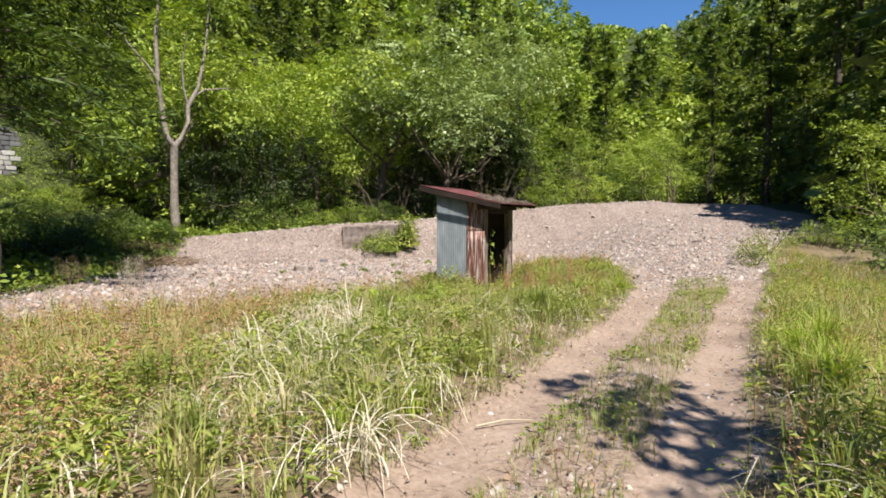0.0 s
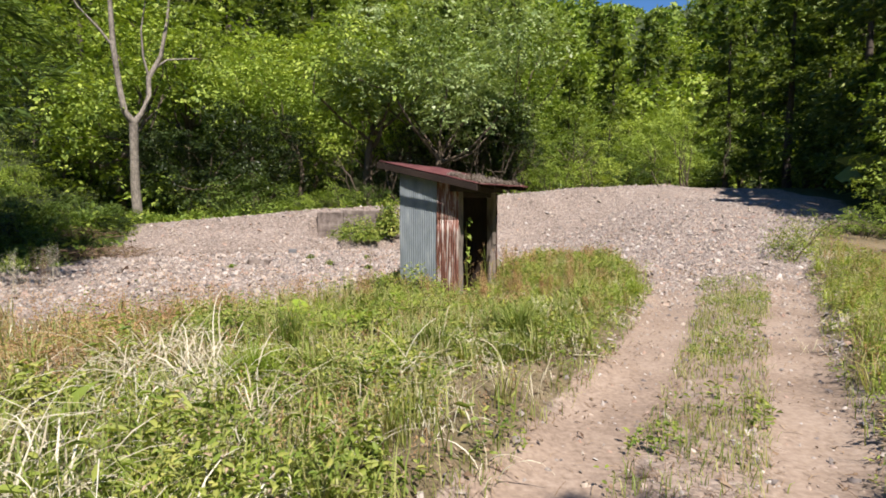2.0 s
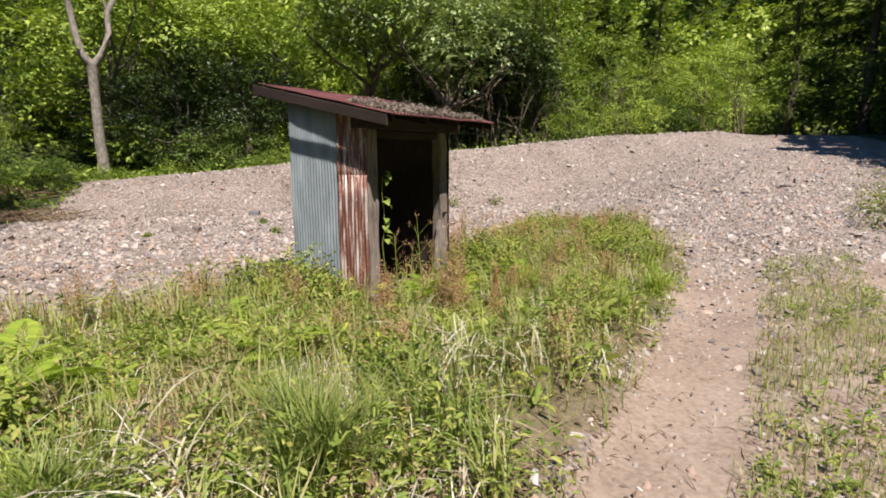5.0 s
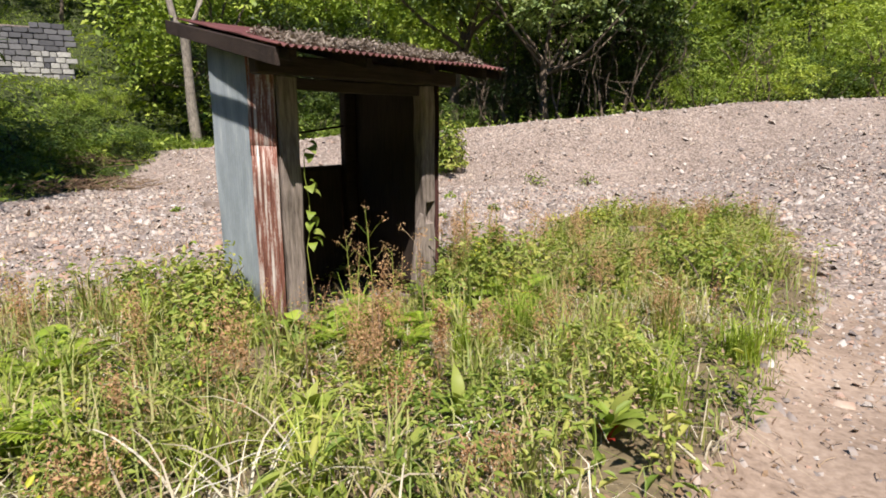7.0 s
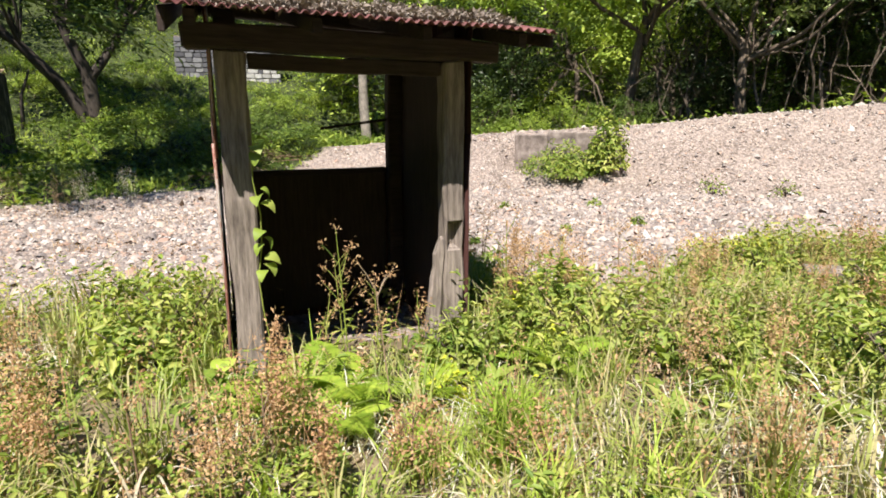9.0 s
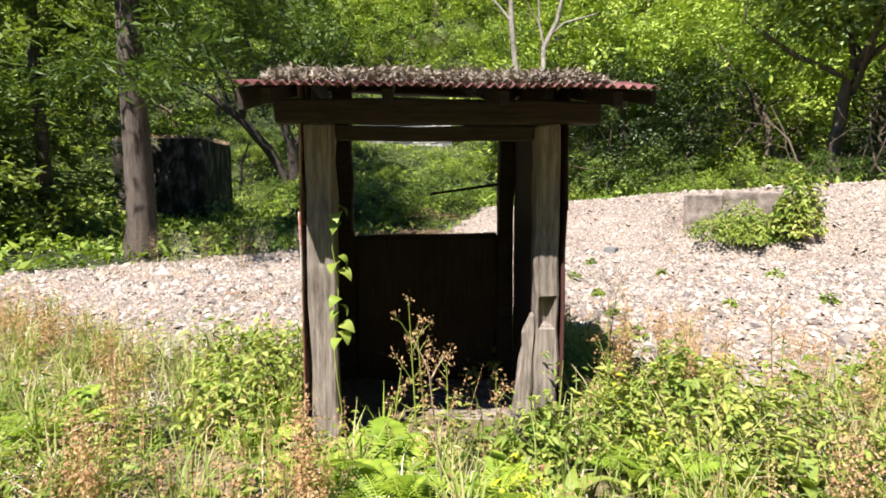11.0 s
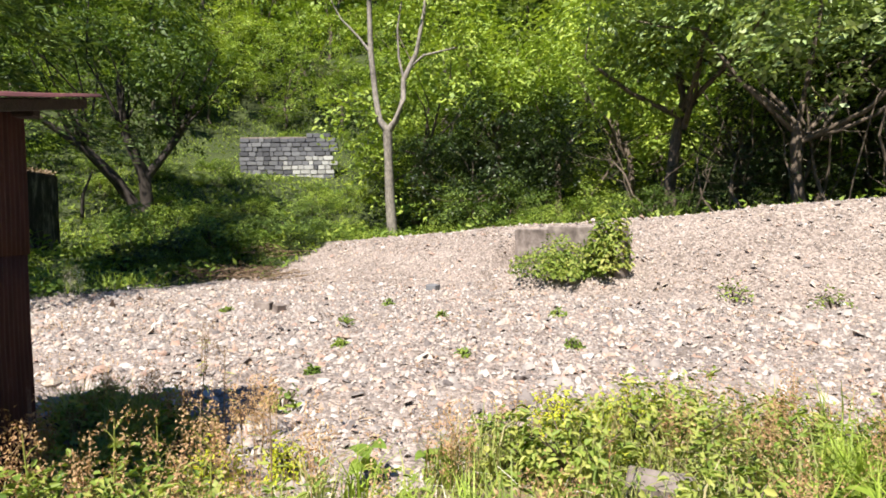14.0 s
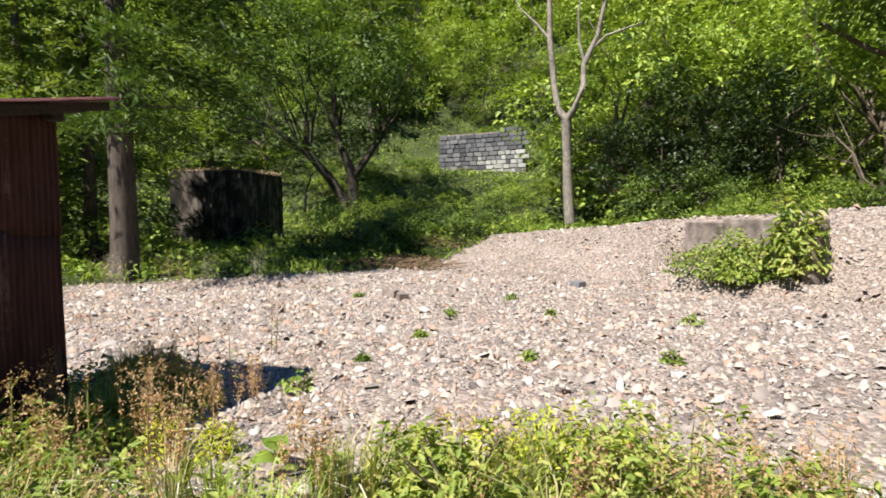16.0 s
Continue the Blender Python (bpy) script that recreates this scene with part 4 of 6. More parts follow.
for (a, b, w) in (((0.55, 1.30, 2.0), (1.36, 1.30, 1.86), 0.035), ((0.78, 1.33, 1.34), (1.36, 1.33, 1.42), 0.022)):
    a, b = Vector(a), Vector(b)
    bm = slab_bm(0, (b - a).length, -0.012, 0.012, -w / 2, w / 2, 0.003)
    bm.transform(Matrix.Translation(a) @ (b - a).to_track_quat("X", "Z").to_matrix().to_4x4())
    part("slat", bm, "beam", hut, "thin loose wooden slat")

# grey moss and dead litter on the roof
n = 15000
q = R.random((n, 2))
lx, ly = -0.12 + 1.72 * q[:, 0], -0.50 + 1.25 * q[:, 1] ** 1.6
keep = ly < 0.15 + 0.5 * lumps(lx * 3, lx, 1.0, 2) + 0.35
lx, ly = lx[keep], ly[keep]
top = 0.012 + 0.05 * np.clip(lumps(lx, ly, 0.12, 4) + 0.75, 0, 2) * R.random(len(lx))
at = np.stack([lx, ly, ROOF(ly) + top], 1)
nor, al = R.normal(size=at.shape) + np.array([0, 0, 0.9]), R.normal(size=at.shape) * np.array([1, 1, 0.22])
v, f = leaves(R, at, nor, al, R.uniform(0.02, 0.055, len(at)), R.uniform(0.006, 0.016, len(at)))
litter = tagged(put("roof_litter", mesh_of("roof_litter", v, f, "moss"), None, m=pose(0.95, 12.52, 0, 0, 0, 58.7)), "grey-brown moss and dead needles heaped on the roof", "moss", kind="stuff")

# ---- stone wall on the slope ----
bw = thing("retaining_wall", pose(-30.8, 29.35, 5.45, 0, 0, 45.0), "weathered grey stone block wall with stepped top on the slope", "wall")
blocks = []
for k in range(5):
    b = slab_bm(-0.5, 0.5, -0.5, 0.5, -0.5, 0.5, 0.06)
    for v in b.verts:
        v.co += noise.noise_vector(v.co * 2 + Vector((k * 7.0, 0, 0))) * 0.05
    me = bpy.data.meshes.new("block")
    b.to_mesh(me)
    b.free()
    me.materials.append(M["block"])
    blocks.append(me)
pale_blocks = [me.copy() for me in blocks]
for me in pale_blocks:
    me.materials[0] = M["block_pale"]
part("core", slab_bm(0.02, 6.1, 0.1, 0.4, -1.3, 1.6, 0.02), "concrete", bw)
for row in range(-3, 7):
    x, z = 0.0 + R.uniform(0, 0.1), -0.3 + row * 0.3
    while x < 6.1:
        w = R.uniform(0.28, 0.72)
        if not (row == 6 and x < 4.2) and not (row == 5 and 1.6 < x < 3.6 and R.random() < 0.4):
            pale = row < 1 and x > 2.2 - 0.5 * row and R.random() < 0.8 or row == 1 and x > 4.4
            put("block", (pale_blocks if pale else blocks)[int(R.integers(5))], bw, m=Matrix.LocRotScale((x + w / 2, R.uniform(-0.04, 0.03), z + 0.15 + R.uniform(-0.015, 0.015)), Euler((0, R.uniform(-0.03, 0.03), 0)), (w - 0.035, 0.3, R.uniform(0.25, 0.275))))
        x += w

# ---- shed in the trees ----
shed = thing("shed", pose(-18.2, 16.05, float(height(-18.2, 16.05)) - 0.1, 0, 0, 0), "old shed with stained plank walls, tree shade put into their dark colour", "shed")
d1, d2 = Vector((-0.5, -0.87, 0)), Vector((-0.87, 0.5, 0))


def shed_box(a0, a1, b0, b1, z0, z1, bevel=0.02):
    bm = slab_bm(a0, a1, b0, b1, z0, z1, bevel)
    bm.transform(Matrix(((d1.x, d2.x, 0, 0), (d1.y, d2.y, 0, 0), (0, 0, 1, 0), (0, 0, 0, 1))))
    bmesh.ops.reverse_faces(bm, faces=bm.faces[:])
    return bm


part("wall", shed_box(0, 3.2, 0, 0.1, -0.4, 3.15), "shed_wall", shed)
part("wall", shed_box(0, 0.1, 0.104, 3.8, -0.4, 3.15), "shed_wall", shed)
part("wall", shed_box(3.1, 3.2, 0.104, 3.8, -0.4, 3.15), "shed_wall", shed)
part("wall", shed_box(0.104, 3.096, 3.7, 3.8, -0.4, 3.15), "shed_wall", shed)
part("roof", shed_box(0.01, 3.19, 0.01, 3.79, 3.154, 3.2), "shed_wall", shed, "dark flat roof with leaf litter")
n = 2600
q = R.random((n, 2))
at = np.array(shed.matrix_basis.translation) + np.outer(q[:, 0] * 3.2, d1) + np.outer(q[:, 1] * 3.8, d2) + np.array([0, 0, 1]) * (3.2 + 0.16 * R.random(n) * (0.4 + np.clip(lumps(q[:, 0] * 3, q[:, 1] * 3, 0.3), 0, 1)))[:, None]
tagged(new("roof_litter", mesh_of("roof_litter", *leaves(R, at, R.normal(size=(n, 3)) * 0.5 + np.array([0, 0, 1.0]), R.normal(size=(n, 3)), R.uniform(0.08, 0.2, n), R.uniform(0.03, 0.09, n)), "litter")), "brown leaf litter lying on the shed roof", "leaf litter", kind="stuff")

# ---- concrete remnant in the bank ----
slab = thing("concrete_wall", pose(-4.85, 26.2, 0.0, 0, 0, 2.0), "broken low concrete wall set into the gravel bank", "wall")
part("panel", slab_bm(0, 1.1, 0, 0.28, -0.3, 1.22, 0.03, 4, 0.03, 2), "concrete", slab)
part("panel", slab_bm(1.11, 3.3, 0.03, 0.3, -0.3, 1.30, 0.03, 6, 0.04, 5), "concrete", slab)
part("pier", slab_bm(3.28, 3.48, -0.5, 0.02, -0.4, 0.95, 0.03, 3, 0.02, 8), "concrete", slab)


def leaf_heap(name, rng, x, y, z, r, h, n, size, mat, label, category="shrub"):
    q = unit(rng.normal(size=(n, 3)))
    q[:, 2] = np.abs(q[:, 2])
    bump_r = 1 + 0.35 * np.sin(q[:, 0] * 5 + x) * np.sin(q[:, 1] * 6 + y)
    at = q * np.array([r, r, h]) * ((0.5 + 0.5 * np.sqrt(rng.random(n))) * bump_r)[:, None]
    v, f = oval_leaves(rng, at, q + rng.normal(size=(n, 3)) * 0.6 + np.array([0, 0, 0.5]), rng.normal(size=(n, 3)) + q, size * rng.uniform(0.6, 1.3, n), size * rng.uniform(0.3, 0.6, n))
    stems = [tube([(0, 0, -0.05), tuple(np.array([np.cos(a) * r * 0.4, np.sin(a) * r * 0.4, h * 0.5])), tuple(np.array([np.cos(a) * r * 0.8, np.sin(a) * r * 0.8, h * 0.8]))], (0.012, 0.008, 0.003), 4) for a in rng.uniform(0, 6.28, 9)]
    sv, sf = join(stems)
    ob = thing(name, pose(x, y, z), label, category)
    tagged(put("foliage", mesh_of("foliage", v, f, mat), ob), kind="stuff")
    tagged(put("stem", mesh_of("stem", sv, sf, "bark"), ob), kind="stuff")
    return ob


leaf_heap("shrub", R, -2.9, 25.75, float(height(-2.9, 25.75)), 1.15, 0.85, 2000, 0.10, "weed", "yellow-green shrub growing against the concrete wall")
leaf_heap("shrub", R, -2.6, 25.45, float(height(-2.6, 25.45)), 0.7, 0.5, 800, 0.11, "leaf_under", "yellow-green shrub growing against the concrete wall")
leaf_heap("shrub", R, -1.7, 25.85, 0.3, 0.55, 1.35, 900, 0.15, "weed", "taller shrub with broad green leaves on the concrete wall")

# ---- stones ----
def off_hut(x, y):
    u, w = (x - 0.95) * 0.52 + (y - 12.52) * 0.854, -(x - 0.95) * 0.854 + (y - 12.52) * 0.52
    return 1 - ((u > -0.08) & (u < 1.6) & (w > -0.1) & (w < 1.45)) * 1.0


WEDGE = np.array([[-1, -1, -1], [1, -1, -1], [1, 1, -1], [-1, 1, -1], [-0.7, 0.1, 1], [0.7, -0.1, 1]]) * 0.5
WEDGE_F = np.array([[0, 1, 5], [0, 5, 4], [2, 3, 4], [2, 4, 5], [1, 2, 5], [3, 0, 4]])


def stone_field(rng, x, y, size, sink=0.42):
    """Angular chips lying half sunk."""
    n = len(x)
    v = WEDGE[None] * (0.55 + 0.9 * rng.random((n, 6, 3)))
    dims = size[:, None] * np.stack([rng.uniform(0.9, 1.7, n), rng.uniform(0.6, 1.1, n), rng.uniform(0.35, 0.8, n)], 1)
    v = v * dims[:, None]
    a, tx, ty = rng.uniform(0, 6.28, n), rng.normal(0, 0.42, n), rng.normal(0, 0.42, n)
    c, s = np.cos(a)[:, None], np.sin(a)[:, None]
    vx, vy = v[..., 0] * c - v[..., 1] * s, v[..., 0] * s + v[..., 1] * c
    vz = v[..., 2] + vx * tx[:, None] + vy * ty[:, None]
    z = height(x, y)
    v = np.stack([vx + x[:, None], vy + y[:, None], vz + (z + dims[:, 2] * sink)[:, None]], -1).reshape(-1, 3)
    f = (np.arange(n)[:, None, None] * 6 + WEDGE_F[None]).reshape(-1, 3)
    return v, f


n = 400000
x, y = R.uniform(-13, 17, n), R.uniform(9, 36, n)
eye_d = np.hypot(x - 4, y - 14)
p = off_hut(x, y) * (1 - weed_mask(x, y)) * (1 - 0.95 * wild_mask(x, y)) * (1 - 0.95 * dirt_mask(x, y)) * np.clip(1.3 - eye_d / 17, 0.22, 1)
k = R.random(n) < p * 0.75
x, y = x[k], y[k]
eye_d = np.hypot(x - 4, y - 14)
size = np.clip(R.lognormal(-3.84, 0.55, len(x)), 0.012, 0.115) * (1 + eye_d * 0.010)
v, f = stone_field(R, x, y, size)
tagged(new("gravel", mesh_of("gravel", v, f, "gravel")), "loose angular pinkish-grey gravel stones", "gravel", kind="stuff")
n = 60000
x, y = R.uniform(-3, 9, n), R.uniform(1, 16, n)
k = R.random(n) < dirt_mask(x, y) * (0.10 + 0.7 * (lumps(x, y, 0.8, 3) > 0.15) * rut_free(x, y) + 0.5 * sstep(11, 14, y))
x, y = x[k], y[k]
v, f = stone_field(R, x, y, np.clip(R.lognormal(-4.0, 0.5, len(x)), 0.008, 0.055))
tagged(new("pebbles", mesh_of("pebbles", v, f, "gravel")), "small pale stones scattered on the dirt track", "gravel", kind="stuff")


# ---- low plants ----
def scatter(rng, n, x0, x1, y0, y1, density):
    x, y = rng.uniform(x0, x1, n), rng.uniform(y0, y1, n)
    k = rng.random(n) < density(x, y)
    x, y = x[k], y[k]
    return np.stack([x, y, height(x, y)], 1)


WALK = np.array([(0, 0), (0.8, 2.4), (1.4, 4.6), (2.2, 6.6), (3.1, 8.4), (3.6, 10), (3.9, 11), (4.3, 12), (5, 14), (5.6, 16)])


def near(x, y):
    """Thick beside the track, thinner farther off."""
    d = np.min(np.hypot(x[:, None] - WALK[None, :, 0], y[:, None] - WALK[None, :, 1]), 1)
    return np.clip(1.45 - d / 6.5, 0.10, 1)


def meadow(x, y):
    inset = np.maximum(at_y(ROAD_L, y) - x, x - at_y(ROAD_R, y)) + 0.35 * lumps(x, y, 0.35, 8)
    patch = 1 - 0.85 * np.exp(-((x - 2.2) ** 2 + (y - 13.25) ** 2) / 0.16) - 0.6 * np.exp(-((x - 2.05) ** 2 + (y - 11.0) ** 2) / 0.12) - 0.6 * np.exp(-((x - 0.9) ** 2 + (y - 7.5) ** 2) / 0.25)
    return np.clip(patch, 0.08, 1) * weed_mask(x, y) * off_hut(x, y) * near(x, y) * (1 - 0.5 * wild_mask(x, y)) * (0.10 + 0.90 * sstep(-0.1, 1.0, inset))


def spin(rng, n):
    return rng.uniform(0, 6.28, n)


lush = lambda x, y: np.clip(0.5 + 0.6 * lumps(x, y, 1.1, 5), 0.05, 1)
bare = lambda x, y: lumps(x, y, 0.75, 11) > 0.42

P = scatter(R, 190000, -10, 12, -1.5, 19, lambda x, y: meadow(x, y) * (0.08 + 0.92 * lush(x, y)) * np.where(bare(x, y), 0.12, 0.9) * np.where(x < -2.5, 0.6, 1.0) * np.where(x > at_y(ROAD_R, y), 0.6, 1.0))
v, f = blades(R, P, R.uniform(0.08, 0.44, len(P)) * (0.45 + 0.95 * lush(P[:, 0], P[:, 1])), R.uniform(0.005, 0.014, len(P)), R.uniform(0.1, 1.2, len(P)), spin(R, len(P)))
tagged(new("grass", mesh_of("grass", v, f, "grass")), "uneven green and drying grass beside the track", "grass", kind="stuff")
P = scatter(R, 220000, -2.5, 10, 0.5, 16, lambda x, y: dirt_mask(x, y) * rut_free(x, y) * (0.25 + 0.75 * (lumps(x, y, 0.5, 7) > -0.1)) * 0.6)
v, f = blades(R, P, R.uniform(0.03, 0.17, len(P)), R.uniform(0.004, 0.009, len(P)), R.uniform(0.1, 1.2, len(P)), spin(R, len(P)))
tagged(new("grass", mesh_of("grass", v, f, "grass")), "sparse short grass between the wheel ruts", "grass", kind="stuff")
P = scatter(R, 17000, 1.0, 10, -1, 14, lambda x, y: sstep(0, 0.6, x - at_y(ROAD_R, y)) * sstep(3.2, 2.2, x - at_y(ROAD_R, y)) * 0.6 * near(x, y))
v, f = blades(R, P, R.uniform(0.12, 0.42, len(P)), R.uniform(0.006, 0.014, len(P)), R.uniform(0.2, 1.1, len(P)), spin(R, len(P)))
tagged(new("grass", mesh_of("grass", v, f, "grass_lime")), "tall fresh grass on the far verge of the track", "grass", kind="stuff")


def far_edge(x, y):
    """1 along the rim of the weeds that meets the gravel."""
    far = np.interp(x, (-14, -7, -4.2, -2, -1.0, -0.3, 0.9, 1.8, 2.6, 3.2, 6.5), (6.0, 9.3, 11.2, 11.8, 12.9, 13.4, 13.5, 14.2, 16.4, 18.6, 19.4))
    return np.exp(-((far - y) / 1.3) ** 2)


def weeds(rng, P, per, reach, tall_by, leaf, aspect=0.45):
    """Leafy stems: leaves up short stalks."""
    n = len(P)
    i = np.repeat(np.arange(n), per)
    m = n * per
    h = np.repeat(rng.uniform(0.3, 1.0, n) * tall_by * (0.5 + 1.35 * lush(P[:, 0], P[:, 1])), per)
    t, a = rng.random(m), spin(rng, m)
    out = np.stack([np.cos(a), np.sin(a), np.zeros(m)], 1)
    at = P[i] + out * (reach * 0.4 * rng.random(m))[:, None] + np.array([0, 0, 1]) * (h * t + 0.015)[:, None]
    nor = np.array([0, 0, 1.0]) - out * 0.5 * rng.random((m, 1)) + rng.normal(size=(m, 3)) * 0.3
    al = out + np.array([0, 0, 0.25]) + rng.normal(size=(m, 3)) * 0.35
    L = leaf * rng.uniform(0.5, 1.3, m) * np.repeat(rng.uniform(0.7, 1.3, n), per)
    return oval_leaves(rng, at, nor, al, L, L * aspect)


for mat, count, per, reach, tb, lf, asp, seed, level, label in (
        ("weed", 46000, 14, 0.16, 0.38, 0.052, 0.40, 2, -0.15, "leafy green weeds among the grass"),
        ("leaf_under", 30000, 14, 0.12, 0.30, 0.034, 0.42, 8, 0.1, "small-leaved light green weeds"),
        ("weed_yellow", 4000, 12, 0.12, 0.36, 0.034, 0.5, 15, 0.35, "yellow-green flowering weeds"),
        ("weed", 9000, 7, 0.2, 0.26, 0.115, 0.30, 12, 0.1, "broad-leaved docks among the grass"),
        ("litter", 34000, 9, 0.18, 0.25, 0.042, 0.36, 21, 0.05, "brown withered low leaves among the weeds")):
    P = scatter(R, count, -10, 12, -1, 19, lambda x, y: meadow(x, y) * (lumps(x, y, 0.9, seed) > level - (0.6 if mat == "litter" else 0.0) * (x < -1.5)) * np.where(bare(x, y), 0.35, 0.85) * (1.0 if mat == "litter" else 1 - 0.6 * sstep(-2.2, -3.4, x)))
    v, f = weeds(R, P, per, reach, tb, lf, asp)
    tagged(new("weeds", mesh_of("weeds", v, f, mat)), label, "weeds", kind="stuff")
P = scatter(R, 26000, -10, -1.5, -1, 12, lambda x, y: meadow(x, y) * sstep(-1.8, -3.2, x) * (0.2 + 0.8 * (lumps(x, y, 0.8, 19) > -0.2)))
v, f = weeds(R, P, 10, 0.16, 0.30, 0.04, 0.36)
tagged(new("weeds", mesh_of("weeds", v, f, "seed")), "reddish-brown withered low plants", "weeds", kind="stuff")
P = scatter(R, 14000, -2.5, 10, 0.5, 16, lambda x, y: dirt_mask(x, y) * rut_free(x, y) * (lumps(x, y, 0.6, 3) > 0.15) * 0.5)
v, f = weeds(R, P, 8, 0.14, 0.16, 0.045, 0.5)
tagged(new("weeds", mesh_of("weeds", v, f, "weed")), "low weeds along the middle of the track", "weeds", kind="stuff")
P = scatter(R, 90000, -2.5, 10, 0.5, 16, lambda x, y: np.clip(dirt_mask(x, y) * rut_free(x, y) + 0.12 * dirt_mask(x, y), 0, 1) * 0.5)
v, f = curls(R, P, R.uniform(0.05, 0.16, len(P)), R.uniform(0.004, 0.01, len(P)), spin(R, len(P)), 0.5, 1.2, 3)
tagged(new("dry_grass", mesh_of("dry_grass", v, f, "litter")), "brown withered bits lying along the track", "grass", kind="stuff")
P = scatter(R, 14000, -10, 12, -1, 18, lambda x, y: meadow(x, y) * (0.15 + (lumps(x, y, 0.7, 9) > 0.2)) * 0.7)
P = np.repeat(P, 10, 0) + np.concatenate([R.normal(0, 0.06, (len(P) * 10, 2)), np.zeros((len(P) * 10, 1))], 1)
v, f = blades(R, P, R.uniform(0.06, 0.34, len(P)), R.uniform(0.004, 0.011, len(P)), R.uniform(1.0, 1.8, len(P)), spin(R, len(P)))
tagged(new("dry_grass", mesh_of("dry_grass", v, f, "straw")), "bleached dry grass lying over among the weeds", "grass", kind="stuff")


def seed_stalks(rng, P, low, high, per, thick):
    hgt = rng.uniform(low, high, len(P))
    sv, sf = blades(rng, P, hgt, np.full(len(P), 0.004), rng.uniform(0, 0.6, len(P)), spin(rng, len(P)))
    i = np.repeat(np.arange(len(P)), per)
    t = rng.uniform(0.5, 1.0, len(i))
    at = P[i] + np.stack([rng.normal(0, thick, len(i)), rng.normal(0, thick, len(i)), hgt[i] * t], 1)
    lv, lf = leaves(rng, at, rng.normal(size=at.shape), rng.normal(size=at.shape) + np.array([0, 0, 1.0]), rng.uniform(0.011, 0.028, len(i)), rng.uniform(0.005, 0.012, len(i)))
    return join([(sv, sf), (lv, lf)])


P = scatter(R, 26000, -10, 12, -1, 19.3, lambda x, y: meadow(x, y) * (0.08 + 0.7 * (lumps(x, y, 0.8, 4) > 0.25) + 1.2 * far_edge(x, y) + 0.9 * (x < -2.2) + 0.35 * (x > at_y(ROAD_R, y))) * 0.5)
v, f = seed_stalks(R, P, 0.22, 0.62, 30, 0.018)
tagged(new("sorrel", mesh_of("sorrel", v, f, "seed")), "reddish-brown seed stalks of sorrel", "weeds", kind="stuff")
P = scatter(R, 24000, -10, 12, 0, 19, lambda x, y: np.clip(weed_mask(x, y) + 0.5 * dirt_mask(x, y) * rut_free(x, y), 0, 1) * near(x, y))
v, f = leaves(R, P + np.array([0, 0, 0.012]), R.normal(size=P.shape) * 0.35 + np.array([0, 0, 1.0]), R.normal(size=P.shape) * np.array([1, 1, 0.2]), R.uniform(0.03, 0.1, len(P)), R.uniform(0.012, 0.045, len(P)))
tagged(new("leaf_litter", mesh_of("leaf_litter", v, f, "litter")), "dead brown leaves and stalks on the ground", "leaf litter", kind="stuff")
P = scatter(R, 26000, -10, 9, 12, 26, lambda x, y: (1 - weed_mask(x, y)) * (1 - wild_mask(x, y)) * (1 - dirt_mask(x, y)) * (lumps(x, y, 0.9, 13) > np.where(y < 17, 0.2, 0.6)) * 0.8)
v, f = blades(R, P, R.uniform(0.02, 0.13, len(P)), R.uniform(0.004, 0.009, len(P)), R.uniform(0.2, 1.4, len(P)), spin(R, len(P)))
tagged(new("dry_grass", mesh_of("dry_grass", v, f, "seed")), "thin reddish dry grass on the gravel", "grass", kind="stuff")

P = scatter(R, 20000, -3, 10, 0, 19, lambda x, y: np.exp(-(np.minimum(np.abs(x - at_y(ROAD_L, y)), np.abs(x - at_y(ROAD_R, y))) / 0.45) ** 2) * (0.25 + 0.75 * (lumps(x, y, 0.5, 14) > 0)))
v, f = leaves(R, P + np.array([0, 0, 0.012]), R.normal(size=P.shape) * 0.4 + np.array([0, 0, 1.0]), R.normal(size=P.shape) * np.array([1, 1, 0.25]), R.uniform(0.02, 0.08, len(P)), R.uniform(0.006, 0.025, len(P)))
tagged(new("leaf_litter", mesh_of("leaf_litter", v, f, "litter")), "brown dead leaves and twigs along the track's edges", "leaf litter", kind="stuff")
P = scatter(R, 30000, -11, 9, 13, 27, lambda x, y: (1 - weed_mask(x, y)) * (1 - wild_mask(x, y)) * (1 - dirt_mask(x, y)) * np.clip(lumps(x, y, 0.8, 17) * 1.6 - 0.45, 0, 0.6))
v, f = leaves(R, P + np.array([0, 0, 0.03]), R.normal(size=P.shape) * 0.4 + np.array([0, 0, 1.0]), R.normal(size=P.shape) * np.array([1, 1, 0.25]), R.uniform(0.03, 0.12, len(P)), R.uniform(0.012, 0.05, len(P)))
tagged(new("leaf_litter", mesh_of("leaf_litter", v, f, "litter")), "patches of brown leaf litter on the gravel", "leaf litter", kind="stuff")

